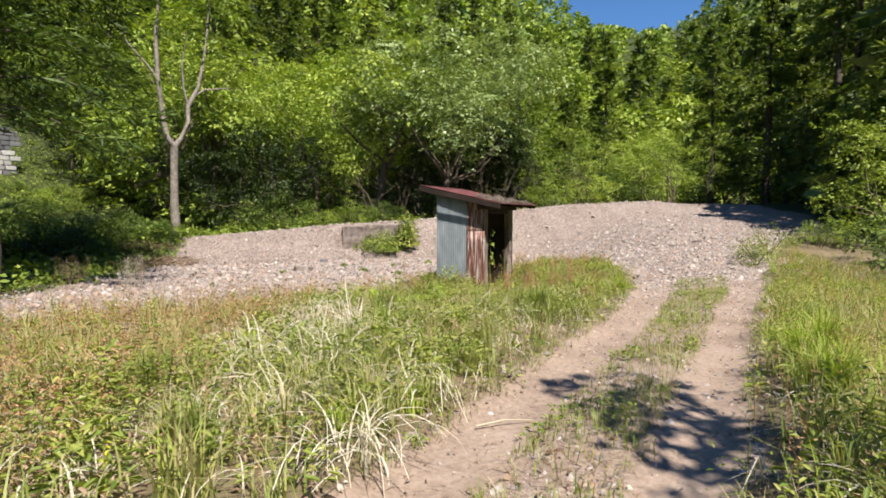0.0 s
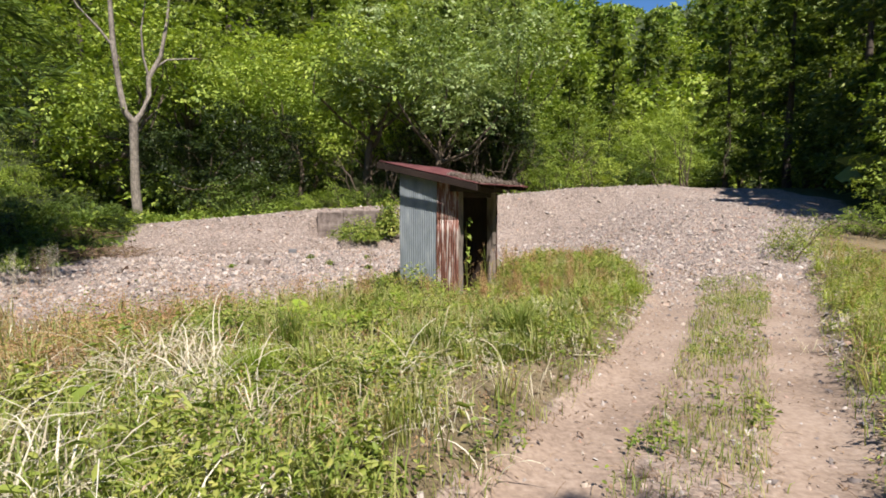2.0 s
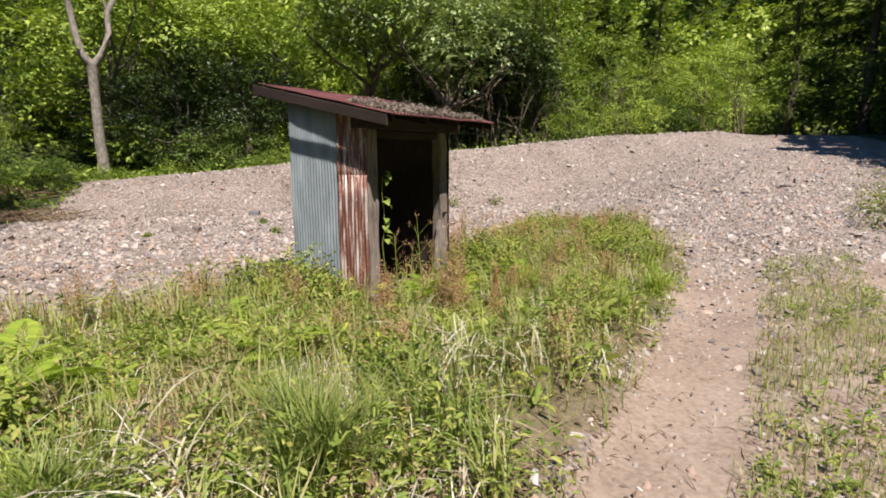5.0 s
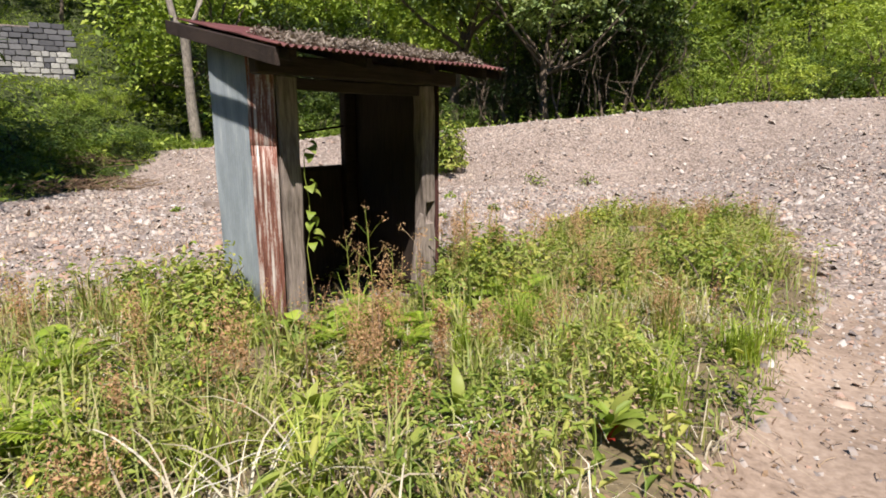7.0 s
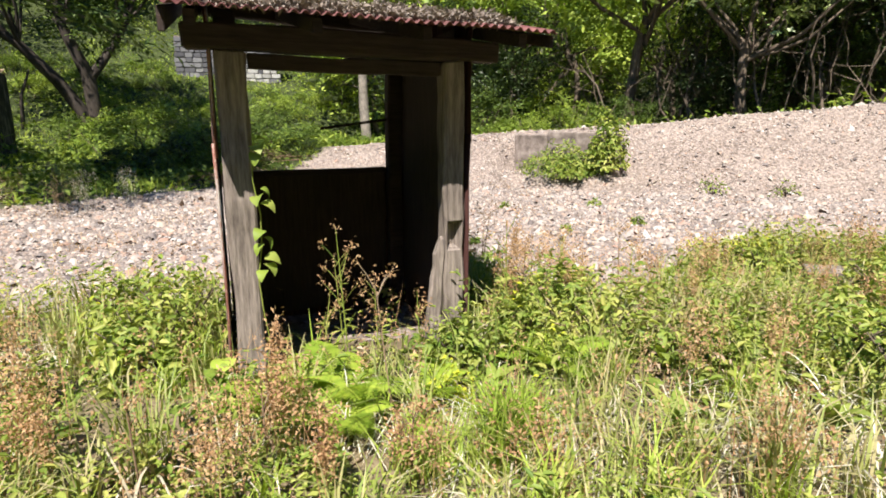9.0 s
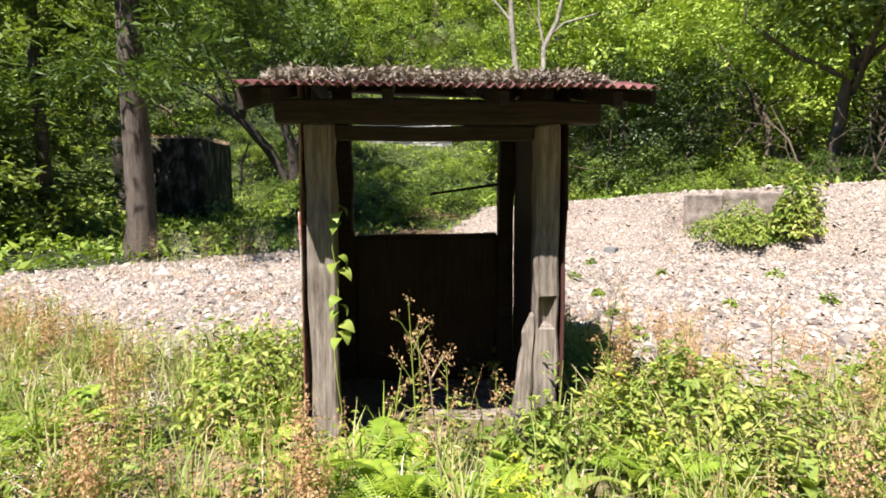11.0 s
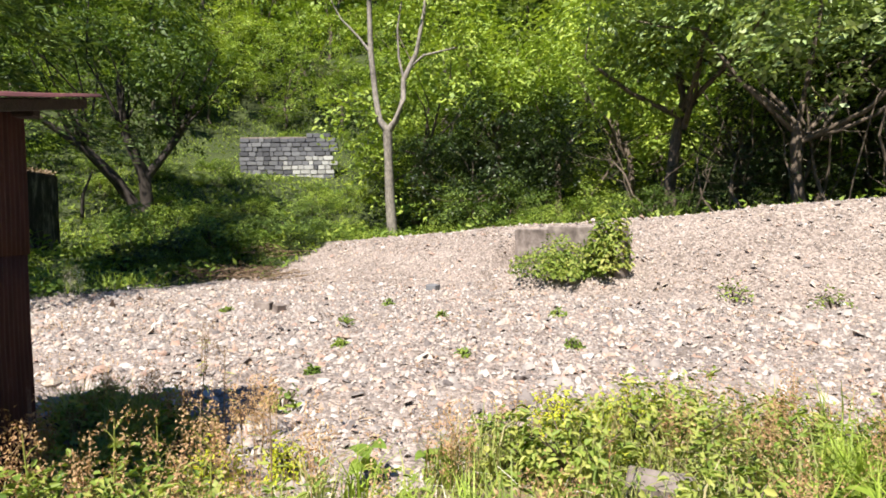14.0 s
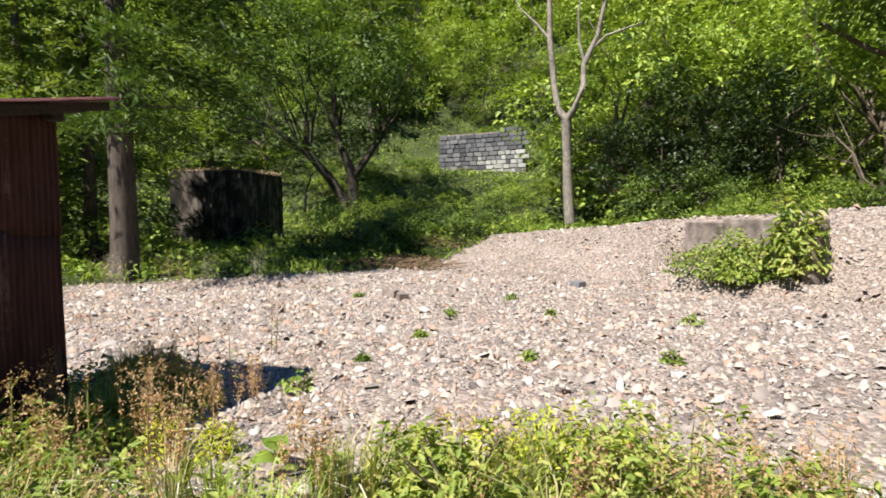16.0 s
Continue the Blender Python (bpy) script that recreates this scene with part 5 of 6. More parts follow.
# clumps that stand out from the sward
for mat, tries, per, low, high, lean_to, wide, label in (("grass", 5200, 34, 0.28, 0.62, 1.0, 0.05, "taller clumps of green grass"), ("straw", 4200, 30, 0.25, 0.55, 1.7, 0.07, "bleached clumps of dead grass"), ("grass_lime", 2200, 34, 0.25, 0.5, 1.0, 0.045, "fresh lime-green grass clumps")):
    P = scatter(R, tries, -9, 11, 0.5, 19, lambda x, y: meadow(x, y) * 0.42 * (1.0 if mat != "straw" else np.where(y > 9, 0.15, 1.0)))
    tall_now = np.repeat(R.uniform(0.6, 1.0, len(P)) * high, per)
    P = np.repeat(P, per, 0) + np.concatenate([R.normal(0, wide, (len(P) * per, 2)), np.zeros((len(P) * per, 1))], 1)
    if mat == "straw":
        P, tall_now = P[::4], tall_now[::4]
        v, f = curls(R, P, tall_now * R.uniform(0.5, 1.15, len(P)), R.uniform(0.008, 0.017, len(P)), spin(R, len(P)), 1.35, 2.8)
    else:
        v, f = blades(R, P, tall_now * R.uniform(low / high, 1.0, len(P)), R.uniform(0.006, 0.015, len(P)), R.uniform(0.2, lean_to, len(P)), spin(R, len(P)))
    tagged(new("grass_clumps", mesh_of("grass_clumps", v, f, mat)), label, "grass", kind="stuff")

# long grass on the open slope
P = scatter(R, 22000, -37, -10, 12, 40, lambda x, y: wild_mask(x, y) * (0.12 + 0.88 * (lumps(x, y, 2.0, 5) > 0.2)))
v, f = blades(R, P, R.uniform(0.15, 0.5, len(P)), R.uniform(0.012, 0.03, len(P)), R.uniform(0.6, 1.6, len(P)), spin(R, len(P)))
tagged(new("slope_grass", mesh_of("slope_grass", v, f, "grass_lime")), "long yellow-green grass on the open slope", "grass", kind="stuff")

# undergrowth on the slope and at the wood's edge
P = scatter(R, 110000, -38, 14, 6, 46, lambda x, y: wild_mask(x, y) * (0.3 + 0.7 * (x < -9)) * np.clip(1.25 - np.hypot(x + 10, y - 22) / 32, 0.1, 1))
lift = np.clip(0.30 + 0.9 * lumps(P[:, 0], P[:, 1], 1.3, 3), 0.04, 1.5) * R.random(len(P))
P[:, 2] += lift * 0.8
v, f = leaves(R, P, R.normal(size=P.shape) * 0.55 + np.array([0, 0, 1.0]), R.normal(size=P.shape) + np.array([0, 0, 0.5]), R.uniform(0.1, 0.34, len(P)), R.uniform(0.05, 0.14, len(P)))
tagged(new("undergrowth", mesh_of("undergrowth", v, f, "leaf_under")), "green undergrowth covering the slope", "undergrowth", kind="stuff")


# ---- single plants ----
def on_ground(x, y):
    return float(height(x, y))


def frond_mesh(length, pairs=20):
    """A fern frond: an arching rib with paired leaflets that shorten to the tip."""
    r = np.random.default_rng(int(length * 100))
    t = np.repeat((np.arange(pairs) + 0.5) / pairs, 2)
    s = np.tile([1.0, -1.0], pairs)
    rib = lambda q: np.stack([q * length * 0.9, q * 0, 0.75 * length * q - 0.55 * length * q ** 2], 1)
    at = rib(0.08 + 0.92 * t)
    L = length * 0.27 * np.sin(np.pi * np.clip(t * 0.9 + 0.12, 0, 1)) ** 0.8 + 0.01
    al = np.stack([np.full(len(t), 0.35), s, r.normal(0, 0.08, len(t)) - 0.1], 1)
    v, f = leaves(r, at, np.stack([-0.2 + 0 * t, s * 0.15, np.ones(len(t))], 1), al, L, length * 0.055 + 0 * t)
    tv, tf = tube(rib(np.linspace(0, 1, 7)), np.linspace(0.006, 0.002, 7), 4)
    return mesh_of("frond", *join([(v, f), (tv, tf)]), "fern")


FRONDS = [frond_mesh(q) for q in (0.34, 0.42, 0.5)]


def fern(x, y, n, s=1.0, seed=0):
    r = random.Random(seed)
    ob = thing("fern", pose(x, y, on_ground(x, y) + 0.10), "bright yellow-green fern with arching fronds", "fern", "ferns in the weeds")
    for k in range(n):
        put("frond", FRONDS[r.randrange(3)], ob, m=Matrix.LocRotScale((0, 0, 0), Euler((r.uniform(-0.2, 0.2), r.uniform(-0.35, 0.25), 6.28 * k / n + r.uniform(-0.3, 0.3))), (s, s, s)))
    return ob


for k, (x, y, n, s) in enumerate(((1.71, 12.62, 9, 0.85), (1.95, 12.45, 7, 0.7), (2.44, 13.72, 7, 0.75), (-0.55, 9.3, 9, 1.0), (-0.2, 9.7, 7, 0.9), (0.6, 10.4, 10, 1.0), (0.35, 10.1, 8, 0.9), (1.45, 12.35, 6, 0.7), (2.1, 13.0, 5, 0.6), (0.1, 11.2, 7, 0.8), (-1.2, 10.1, 7, 0.9))):
    fern(x, y, n + 3, s * 1.15, k)


def broad_leaf_mesh(length, width, mat, heart=False, curl=0.3):
    """One broad leaf on a stalk: a curved blade with a raised midrib."""
    t = np.linspace(0, 1, 7)
    w = width * (np.sin(np.pi * t ** (0.55 if heart else 0.8)) ** (0.7 if heart else 1.0)) + 0.002
    x, z = t * length, np.sin(t * 1.7) * length * 0.35 - curl * length * t ** 2
    v = np.concatenate([np.stack([x, s * w / 2, z + abs(s) * w * 0.12], 1) for s in (-1, 0, 1)])
    f = [(a * 7 + k, a * 7 + k + 1, a * 7 + k + 8, a * 7 + k + 7) for a in (0, 1) for k in range(6)]
    return mesh_of("leaf", v, f, mat, True)


LEAF_DOCK = [broad_leaf_mesh(0.24, 0.07, "weed"), broad_leaf_mesh(0.19, 0.06, "leaf_under"), broad_leaf_mesh(0.28, 0.085, "weed")]
LEAF_VINE = [broad_leaf_mesh(0.10, 0.09, "weed", True, 0.5), broad_leaf_mesh(0.085, 0.075, "leaf_under", True, 0.6)]
LEAF_BIG = [broad_leaf_mesh(0.2, 0.17, "leaf_under", True, 0.4), broad_leaf_mesh(0.16, 0.14, "grass_lime", True, 0.4)]
LEAF_RED = broad_leaf_mesh(0.13, 0.06, "red_leaf")


def rosette(name, x, y, n, kinds, label, lift=0.0, s=1.0, seed=0, steep=0.5, z=None):
    r = random.Random(seed)
    ob = thing(name, pose(x, y, (on_ground(x, y) if z is None else z) + 0.01), label, "plant", "broad-leaved plants")
    for k in range(n):
        q = s * r.uniform(0.7, 1.2)
        put("leaf", kinds[r.randrange(len(kinds))], ob, m=Matrix.LocRotScale((0, 0, lift * r.random()), Euler((r.uniform(-0.25, 0.25), -r.uniform(0.1, steep), 2.4 * k + r.uniform(-0.3, 0.3))), (q, q, q)))
    return ob


DOCK = "dock plant with long green leaves in a rosette"
for k, (x, y, n, s) in enumerate(((2.77, 13.95, 12, 1.0), (3.0, 14.2, 10, 0.9), (3.3, 13.3, 12, 0.9), (3.36, 11.62, 14, 0.95), (2.6, 11.5, 12, 0.9), (2.95, 11.95, 12, 1.0), (1.9, 11.2, 10, 0.9), (2.3, 13.3, 9, 0.8), (3.55, 12.6, 10, 0.8), (3.9, 13.9, 11, 0.9), (1.2, 9.4, 10, 0.8), (-1.74, 6.2, 12, 1.1), (-0.5, 5.6, 10, 0.9), (0.9, 7.9, 9, 0.8), (2.35, 14.55, 10, 0.9), (3.3, 16.6, 11, 0.9), (2.4, 15.6, 9, 0.8), (2.0, 15.2, 10, 0.9), (4.3, 17.2, 10, 0.9))):
    rosette("dock_plant", x, y, n, LEAF_DOCK, DOCK, 0.12, s, k, 1.0)
for k, (x, y, n) in enumerate(((1.15, 12.3, 6), (2.2, 16.1, 5), (2.5, 16.4, 4), (3.5, 16.2, 6), (3.9, 16.0, 5), (0.5, 12.1, 6), (0.2, 12.3, 5), (1.9, 14.9, 5), (4.6, 17.4, 5))):
    rosette("broad_leaf_plant", x, y, n, LEAF_BIG, "low plant with rounded light green leaves", 0.22, 0.9, 40 + k, 0.7)
red = rosette("red_leaf_plant", 3.36, 11.58, 3, [LEAF_RED], "withered plant with dark red leaves", 0.08, 1.0, 77, 1.0)

# vine on the front post
A0 = hut.matrix_basis
vine = thing("vine", A0 @ pose(0.16, -0.06, 0), "green vine with heart-shaped leaves climbing the post", "vine")
cur = bpy.data.curves.new("stem", "CURVE")
cur.dimensions, cur.bevel_depth, cur.bevel_resolution = "3D", 0.004, 1
sp = cur.splines.new("POLY")
sp.points.add(7)
for k, q in enumerate(sp.points):
    q.co = (0.02 * math.sin(k * 1.7), 0.012 * math.cos(k * 2.3) - 0.015, -0.1 + 0.19 * k, 1)
cur.materials.append(M["weed"])
put("stem", cur, vine)
r = random.Random(9)
for z in (0.52, 0.56, 0.68, 0.72, 0.76, 0.92, 0.96, 1.0, 1.2, 1.24, 1.28, 0.6):
    put("leaf", LEAF_VINE[r.randrange(2)], vine, m=Matrix.LocRotScale((0.02, -0.03, z), Euler((r.uniform(-0.4, 0.4), r.uniform(0.3, 0.9), r.uniform(-2.6, 0.3))), None))


def tall_stalk(x, y, h, seed, mat="seed", green=True):
    """An upright seed stalk with side twigs, small leaves and tufted heads."""
    r = np.random.default_rng(seed)
    lean = r.normal(0, 0.06, 2)
    p = lambda t: np.array([lean[0] * t * h, lean[1] * t * h, t * h])
    tubes = [tube([p(0), p(0.4), p(0.75), p(1.0)], (0.006, 0.005, 0.004, 0.002), 4)]
    tips = [p(1.0)]
    for k in range(6):
        t, a = r.uniform(0.5, 0.95), r.uniform(0, 6.28)
        q = p(t) + np.array([math.cos(a), math.sin(a), 1.1]) * h * r.uniform(0.06, 0.16)
        tubes.append(tube([p(t), (p(t) + q) / 2 + np.array([0, 0, 0.01]), q], (0.003, 0.0025, 0.0015), 3))
        tips.append(q)
    ob = thing("seed_stalk", pose(x, y, on_ground(x, y)), "thin upright weed stalk with drooping brown seed heads", "weed", "stalks before the hut")
    put("stem", mesh_of("stem", *join(tubes), "weed" if green else "litter"), ob)
    tips = np.repeat(np.array(tips), 16, 0)
    at = tips + r.normal(0, 0.014, tips.shape) * np.array([1, 1, 1.5])
    tagged(put("seed_head", mesh_of("seed_head", *leaves(r, at, r.normal(size=at.shape), r.normal(size=at.shape) + np.array([0, 0, -0.4]), r.uniform(0.012, 0.03, len(at)), r.uniform(0.005, 0.012, len(at))), mat), ob), kind="stuff")
    at = np.array([p(t) for t in r.uniform(0.1, 0.7, 8)])
    tagged(put("leaf", mesh_of("leaf", *leaves(r, at, r.normal(size=at.shape) * 0.3 + np.array([0, 0, 1.0]), r.normal(size=at.shape), r.uniform(0.05, 0.12, 8), r.uniform(0.012, 0.03, 8)), "weed"), ob), kind="stuff")
    return ob


for k, (x, y, h, m, g) in enumerate(((1.50, 12.92, 0.98, "seed", True), (1.15, 13.2, 0.7, "seed", True), (2.0, 12.75, 0.8, "seed", False), (1.36, 12.8, 0.6, "seed", True), (1.62, 13.05, 0.62, "seed", True), (1.75, 13.3, 0.55, "seed", True), (1.84, 12.1, 0.62, "seed", False), (1.95, 12.0, 0.5, "seed", False), (0.75, 15.55, 0.85, "litter", False), (0.6, 15.8, 0.7, "litter", False), (2.2, 14.4, 0.75, "seed", True), (2.05, 14.7, 0.7, "seed", True), (1.75, 15.0, 0.65, "seed", True), (1.5, 15.3, 0.6, "seed", False), (2.5, 15.0, 0.6, "seed", True), (2.3, 15.4, 0.7, "seed", False), (1.9, 15.5, 0.6, "seed", False), (1.2, 15.7, 0.45, "seed", False), (2.0, 13.95, 0.9, "seed", True), (1.65, 11.6, 0.5, "seed", False), (2.5, 12.3, 0.45, "seed", False), (-1.16, 16.24, 0.65, "litter", False), (-1.2, 16.3, 0.6, "litter", False))):
    tall_stalk(x, y, h, 60 + k, m, g)


def tuft(x, y, n, h, mat, label, lean=0.9, wide=0.07, seed=0, thick=1.0):
    r = np.random.default_rng(seed)
    P = np.concatenate([r.normal(0, wide, (n, 2)), np.zeros((n, 1))], 1)
    if mat == "straw":
        n = n * 2 // 5
        v, f = curls(r, P[:n], r.uniform(0.6, 1.7, n) * h, r.uniform(0.009, 0.018, n), spin(r, n), 1.4, 2.9)
    else:
        v, f = blades(r, P, r.uniform(0.5, 1.0, n) * h, r.uniform(0.004, 0.011, n) * thick, r.uniform(0.15, lean, n), spin(r, n))
    ob = tagged(new("grass_tuft", mesh_of("grass_tuft", v, f, mat)), label, "grass tuft", "grass tufts", "stuff")
    ob.matrix_basis = pose(x, y, on_ground(x, y) - 0.01)
    return ob


LIME, PALE = "bright green tuft of fine long grass", "bleached tuft of dead arching grass"
for k, (x, y, n, h, m, l) in enumerate(((2.7, 12.8, 420, 0.42, "grass_lime", LIME), (2.45, 12.5, 160, 0.3, "grass_lime", LIME), (-0.8, 7.05, 300, 0.5, "grass_lime", LIME), (1.55, 8.7, 420, 0.62, "grass", "tall tuft of green grass"), (1.3, 9.0, 320, 0.55, "grass", "tall tuft of green grass"), (0.6, 8.3, 280, 0.5, "grass", "tall tuft of green grass"), (-0.9, 8.3, 300, 0.6, "grass", "tall tuft of green grass"),
        (-1.32, 7.4, 260, 0.5, "straw", PALE), (-1.0, 6.7, 260, 0.5, "straw", PALE), (-1.6, 7.0, 220, 0.5, "straw", PALE), (-0.5, 6.0, 200, 0.4, "straw", PALE), (2.0, 10.2, 150, 0.36, "straw", PALE), (2.28, 10.5, 120, 0.34, "straw", PALE), (-2.0, 5.6, 260, 0.5, "straw", PALE), (0.3, 6.9, 180, 0.4, "straw", PALE), (1.9, 9.3, 120, 0.3, "straw", PALE), (2.9, 13.0, 90, 0.2, "straw", PALE), (-1.9, 7.6, 220, 0.55, "straw", PALE), (-1.1, 5.2, 220, 0.45, "straw", PALE), (-0.2, 4.6, 160, 0.4, "straw", PALE), (-1.4, 4.0, 200, 0.45, "straw", PALE), (-0.6, 3.3, 160, 0.4, "straw", PALE), (0.9, 8.6, 160, 0.4, "straw", PALE), (-2.4, 4.4, 240, 0.5, "grass", "tall tuft of green grass"), (-1.5, 3.2, 240, 0.45, "grass", "tall tuft of green grass"),
        (0.1, 15.0, 220, 0.5, "grass", "tall tuft of green grass"), (0.55, 15.15, 240, 0.55, "grass", "tall tuft of green grass"), (-0.25, 14.9, 200, 0.45, "grass", "tall tuft of green grass"), (0.95, 15.0, 240, 0.5, "grass", "tall tuft of green grass"), (1.3, 14.75, 240, 0.5, "grass", "tall tuft of green grass"), (4.2, 12.9, 160, 0.35, "grass_lime", LIME), (3.6, 12.1, 140, 0.3, "grass_lime", LIME), (3.1, 17.4, 240, 0.4, "grass_lime", LIME), (4.4, 17.9, 240, 0.4, "grass_lime", LIME), (3.6, 5.4, 300, 0.6, "grass_lime", LIME), (3.2, 4.4, 300, 0.6, "grass_lime", LIME), (4.4, 6.2, 300, 0.6, "grass_lime", LIME))):
    tuft(x, y, n, h * (1.35 if m == "straw" else 1.1), m, l, 1.6 if m == "straw" else 0.9, 0.14 if m == "straw" else 0.06, 200 + k, 1.7 if m == "straw" else 1.2)


def heap_at(x, y, r, h, n, size, mat, label):
    leaf_heap("weed_clump", R, x, y, on_ground(x, y), r, h, n, size, mat, label, "weed")


YEL = "clump of weeds with bright yellow flowers"
for x, y, r_, h_ in ((3.3, 17.45, 0.26, 0.45), (2.45, 17.8, 0.22, 0.36), (2.9, 17.15, 0.2, 0.4), (3.0, 17.3, 0.2, 0.38), (3.15, 17.6, 0.18, 0.42), (1.5, 15.4, 0.2, 0.3), (3.2, 17.9, 0.25, 0.35), (1.75, 15.75, 0.15, 0.25), (2.1, 13.1, 0.15, 0.22)):
    heap_at(x, y, r_, h_, 380, 0.036, "weed_yellow", YEL)
LEAFY = "leafy clump of green weeds"
for x, y, r_, h_ in ((0.15, 14.9, 0.35, 0.35), (-0.3, 15.15, 0.3, 0.3), (0.45, 15.35, 0.35, 0.35), (0.3, 14.5, 0.35, 0.4), (0.85, 15.25, 0.35, 0.35), (1.62, 14.57, 0.4, 0.45), (1.24, 14.92, 0.4, 0.35), (1.99, 14.81, 0.4, 0.5), (0.95, 14.8, 0.3, 0.3), (2.2, 14.35, 0.35, 0.5), (0.15, 12.6, 0.35, 0.6), (0.45, 12.2, 0.35, 0.5), (-0.4, 12.5, 0.35, 0.45), (4.25, 14.5, 0.45, 0.5), (4.3, 15.2, 0.4, 0.45), (3.9, 14.9, 0.45, 0.5), (4.4, 15.9, 0.4, 0.45), (2.55, 14.3, 0.35, 0.45), (2.15, 13.95, 0.25, 0.4), (3.4, 14.4, 0.4, 0.35), (9.9, 17.2, 0.6, 0.7), (10.4, 18.2, 0.8, 0.9), (11.3, 18.9, 0.9, 1.0), (4.0, 18.2, 0.5, 0.4), (5.0, 18.0, 0.5, 0.4), (2.75, 16.8, 0.3, 0.35), (3.2, 16.9, 0.35, 0.45), (3.5, 17.6, 0.4, 0.5), (4.2, 16.6, 0.4, 0.5), (3.0, 18.1, 0.35, 0.4), (-0.2, 8.9, 0.4, 0.4), (0.3, 7.4, 0.35, 0.35), (-1.8, 8.6, 0.45, 0.45), (0.2, 5.6, 0.3, 0.3), (-2.2, 6.6, 0.4, 0.4), (1.7, 9.9, 0.3, 0.35), (-0.7, 4.3, 0.3, 0.25), (1.9, 13.5, 0.25, 0.35)):
    heap_at(x, y, r_, h_, 620, 0.062, "weed", LEAFY)
for x, y, r_ in ((0.41, 16.4, 0.18), (-1.5, 18.25, 0.10), (-2.8, 19.2, 0.13), (-0.4, 17.2, 0.07), (-1.9, 20.6, 0.1), (-3.8, 20.9, 0.12), (0.2, 19.0, 0.09), (-5.4, 18.2, 0.1), (0.9, 20.4, 0.12), (-0.6, 22.2, 0.15), (-12.2, 20.5, 0.4), (1.0, 26.2, 0.4), (2.6, 26.6, 0.35)):
    heap_at(x, y, r_, r_ * 1.0, 70, 0.06 + r_ * 0.1, "leaf_under", "small green weed growing in the gravel")

# sorrel standing in clumps, and withered plants at the rim of the gravel
rr = np.random.default_rng(31)
spots = [(0.4, 15.3, 0.5), (0.0, 15.1, 0.45), (0.75, 15.45, 0.5), (1.84, 12.06, 0.5), (2.0, 11.75, 0.5), (2.62, 12.25, 0.45), (1.35, 11.3, 0.45), (1.1, 10.9, 0.4), (3.0, 12.5, 0.42), (2.35, 11.3, 0.4), (3.3, 13.9, 0.5), (3.6, 14.4, 0.5), (3.0, 14.9, 0.55), (2.1, 14.9, 0.6), (1.7, 15.3, 0.6), (2.5, 15.6, 0.55), (1.4, 15.7, 0.5), (2.9, 16.2, 0.5), (3.6, 17.4, 0.5), (4.0, 17.6, 0.5), (4.6, 18.0, 0.5), (2.5, 17.2, 0.4), (0.2, 14.9, 0.35), (3.9, 18.3, 0.5), (3.2, 15.4, 0.5), (4.1, 15.6, 0.55), (3.7, 15.9, 0.5), (-0.6, 11.6, 0.5), (-1.6, 11.2, 0.5), (-2.6, 10.9, 0.5), (0.4, 11.6, 0.45), (1.6, 10.2, 0.35), (3.75, 13.1, 0.42), (2.9, 10.9, 0.3), (4.4, 16.8, 0.5), (1.0, 16.0, 0.4), (4.9, 18.5, 0.5), (5.4, 18.3, 0.45)]
for x, y, h in spots:
    k = int(rr.integers(7, 15))
    Q = np.concatenate([rr.normal(0, 0.07, (k, 2)), np.zeros((k, 1))], 1)
    ob = tagged(new("sorrel", mesh_of("sorrel", *seed_stalks(rr, Q, h * 0.75, h * 1.3, 60, 0.017), "seed")), "clump of upright reddish-brown sorrel seed heads", "weed", "sorrel clumps", "stuff")
    ob.matrix_basis = pose(x, y, on_ground(x, y))
for x, y, h in ((1.35, 11.35, 0.62), (1.95, 12.1, 0.66), (2.35, 12.0, 0.5), (1.75, 14.35, 0.7), (1.95, 14.15, 0.75), (2.15, 14.55, 0.65), (0.9, 14.6, 0.6)):
    Q = np.concatenate([rr.normal(0, 0.03, (5, 2)), np.zeros((5, 1))], 1)
    ob = tagged(new("sorrel", mesh_of("sorrel", *seed_stalks(rr, Q, h * 0.8, h * 1.2, 130, 0.02), "seed")), "stout tan sorrel spike thick with seeds", "weed", "sorrel clumps", "stuff")
    ob.matrix_basis = pose(x, y, on_ground(x, y))
for k, (x, y) in enumerate(((-8.5, 15.2), (-8.2, 14.7), (-9.2, 16.4), (-9.6, 14.2), (-7.9, 13.4), (-9.0, 13.0))):
    Q = np.concatenate([rr.normal(0, 0.12, (16, 2)), np.zeros((16, 1))], 1)
    ob = tagged(new("withered_plant", mesh_of("withered_plant", *seed_stalks(rr, Q, 0.45, 0.95, 50, 0.03), "litter" if k % 2 else "straw")), "tall withered brown plant at the rim of the gravel", "weed", "withered plants", "stuff")
    ob.matrix_basis = pose(x, y, on_ground(x, y))

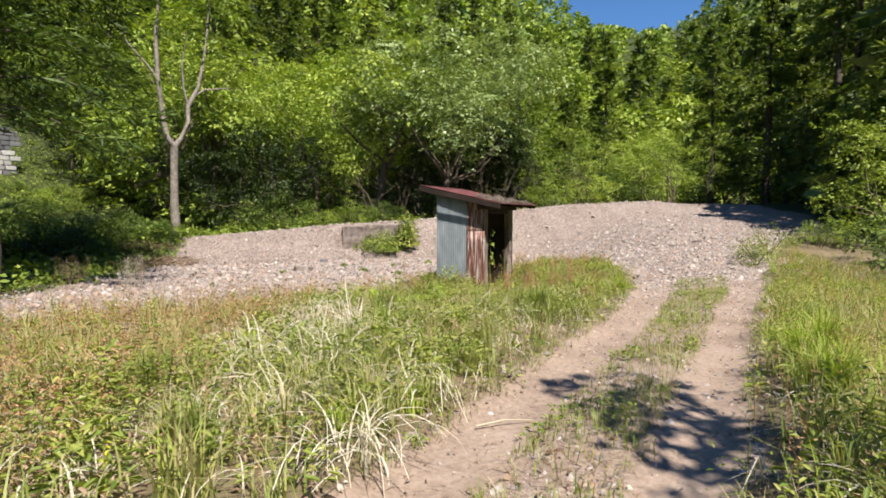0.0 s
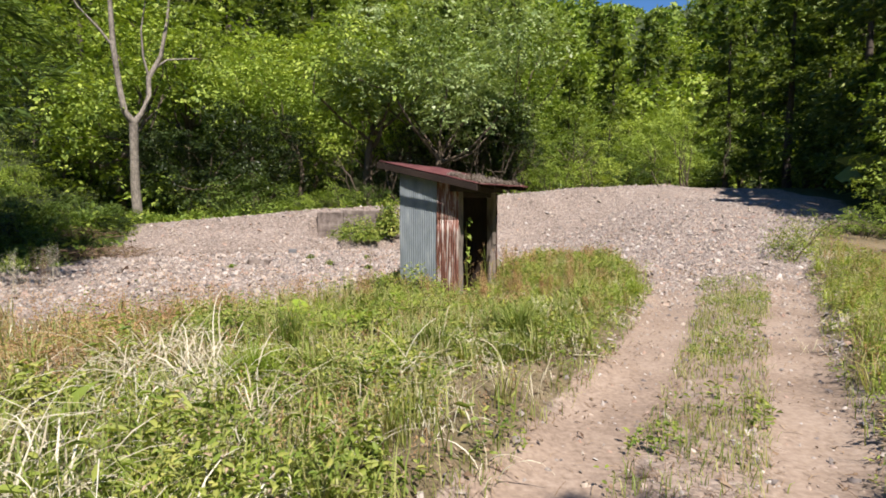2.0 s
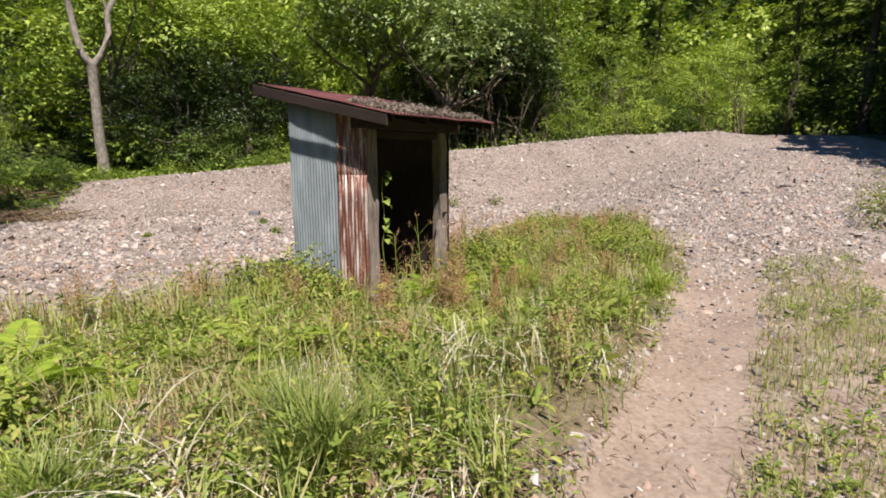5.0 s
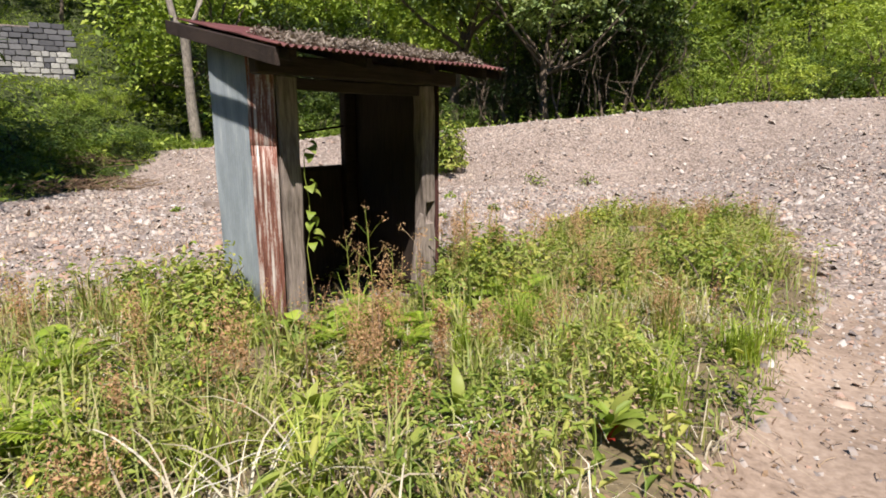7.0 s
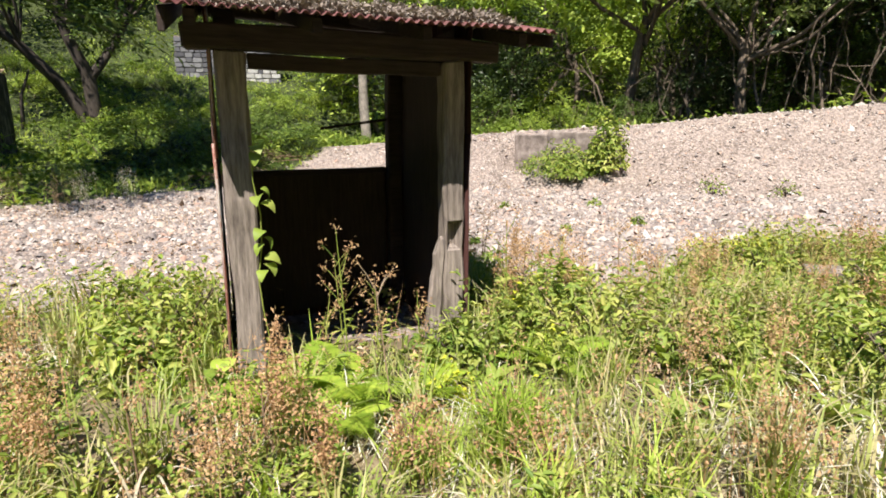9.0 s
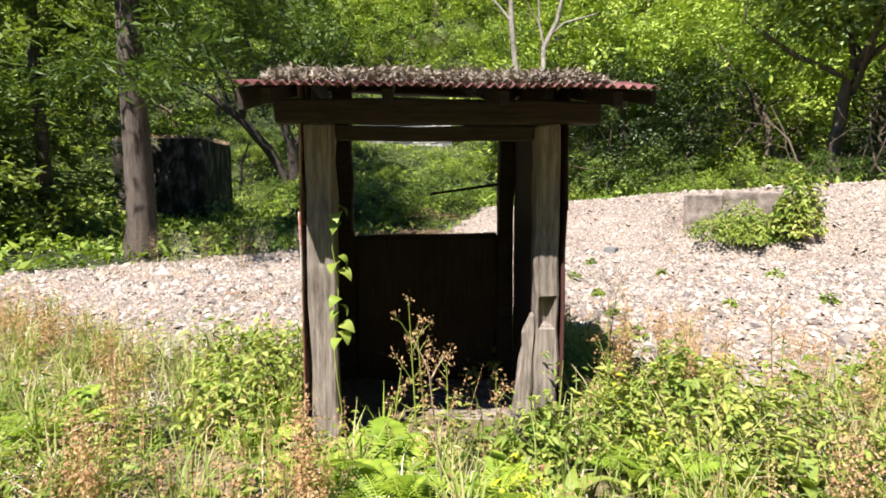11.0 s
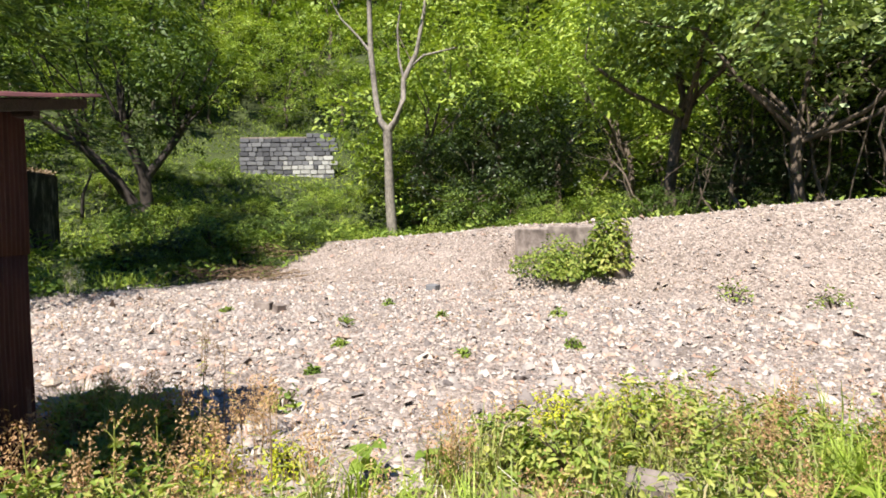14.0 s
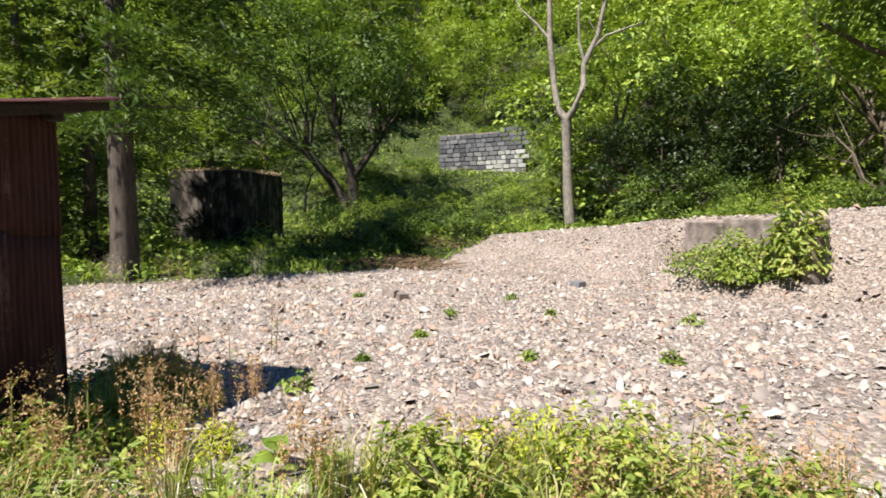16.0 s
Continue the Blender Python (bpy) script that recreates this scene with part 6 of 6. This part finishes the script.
# ---- rubble and dead wood ----
for k, (x, y, z, s, turn, tilt) in enumerate(((3.72, 16.95, 0.11, (0.34, 0.17, 0.24), 25, 14), (3.98, 16.8, 0.10, (0.16, 0.13, 0.2), 70, -10), (-4.95, 18.75, 0.05, (0.34, 0.16, 0.2), 30, 0), (-4.62, 18.9, 0.05, (0.2, 0.16, 0.2), 100, 8), (-5.1, 23.3, 0.05, (0.3, 0.24, 0.2), 10, 0))):
    bm = slab_bm(-s[0] / 2, s[0] / 2, -s[1] / 2, s[1] / 2, -s[2] / 2, s[2] / 2, 0.012, 3, 0.018, k * 3)
    me = bpy.data.meshes.new("concrete_block")
    bm.to_mesh(me)
    bm.free()
    me.materials.append(M["concrete"] if k < 4 else M["block"])
    ob = tagged(new("concrete_block" if k < 4 else "rock", me), "broken grey concrete block lying on the gravel" if k < 4 else "dark lone rock on the pale gravel", "rubble")
    ob.matrix_basis = pose(x, y, on_ground(x, y) + z, tilt, 0, turn)
sticks = []
r = np.random.default_rng(4)
for k in range(90):
    a = np.array([r.normal(0, 0.7), r.normal(0, 0.35), r.uniform(0, 0.35)])
    d = unit(np.array([r.normal(), r.normal() * 0.7, r.normal() * 0.25])) * r.uniform(0.4, 1.2)
    sticks.append(tube([a - d / 2, a + r.normal(0, 0.04, 3), a + d / 2], (0.012, 0.009, 0.004), 4))
BRUSH = mesh_of("brushwood", *join(sticks), "litter")
for x, y, turn in ((-12.4, 22.6, 30), (-10.5, 21.4, 70), (-11.2, 20.6, 100)):
    tagged(put("brushwood", BRUSH, m=pose(x, y, on_ground(x, y), 0, 0, turn)), "heap of dead brown brushwood at the gravel's edge", "brushwood", "heaps of brushwood")
for k, (x, y, L, turn) in enumerate(((1.25, 15.55, 0.7, 70), (3.0, 10.9, 0.4, 30), (3.7, 11.6, 0.35, 120), (2.3, 8.4, 0.45, -20), (0.5, 4.3, 0.5, 15))):
    tv, tf = tube([(-L / 2, 0, 0.01), (0, 0.02, 0.03), (L / 2, 0, 0.012)], (0.009, 0.008, 0.004), 5)
    tagged(put("stick", mesh_of("stick", tv, tf, "straw"), m=pose(x, y, on_ground(x, y) + 0.02, 0, 0, turn)), "pale dry fallen stick on the ground", "stick", "sticks on the ground")

# ---- the nearest stones, one by one ----
STONES = []
for k in range(8):
    bm = bmesh.new()
    bmesh.ops.create_icosphere(bm, subdivisions=1, radius=0.5)
    for v in bm.verts:
        v.co = Vector((v.co.x * 1.3, v.co.y * 0.9, v.co.z * 0.55)) + noise.noise_vector(v.co * 2.3 + Vector((k * 5.0, 1, 0))) * 0.22
    me = bpy.data.meshes.new("stone")
    bm.to_mesh(me)
    bm.free()
    me.materials.append(M["gravel"])
    STONES.append(me)
r = random.Random(12)
made = 0
while made < 290:
    x, y = r.uniform(-2.6, 3.4), r.uniform(14.6, 20.5)
    if float(weed_mask(x, y)) > 0.2 or float(off_hut(x, y)) < 0.5:
        continue
    s = min(0.2, r.lognormvariate(-2.55, 0.3))
    put("stone", STONES[r.randrange(8)], ground, m=Matrix.LocRotScale((x, y, on_ground(x, y) + 0.12 * s), Euler((r.uniform(-0.3, 0.3), r.uniform(-0.3, 0.3), r.uniform(0, 6.28))), (s, s, s)))
    made += 1
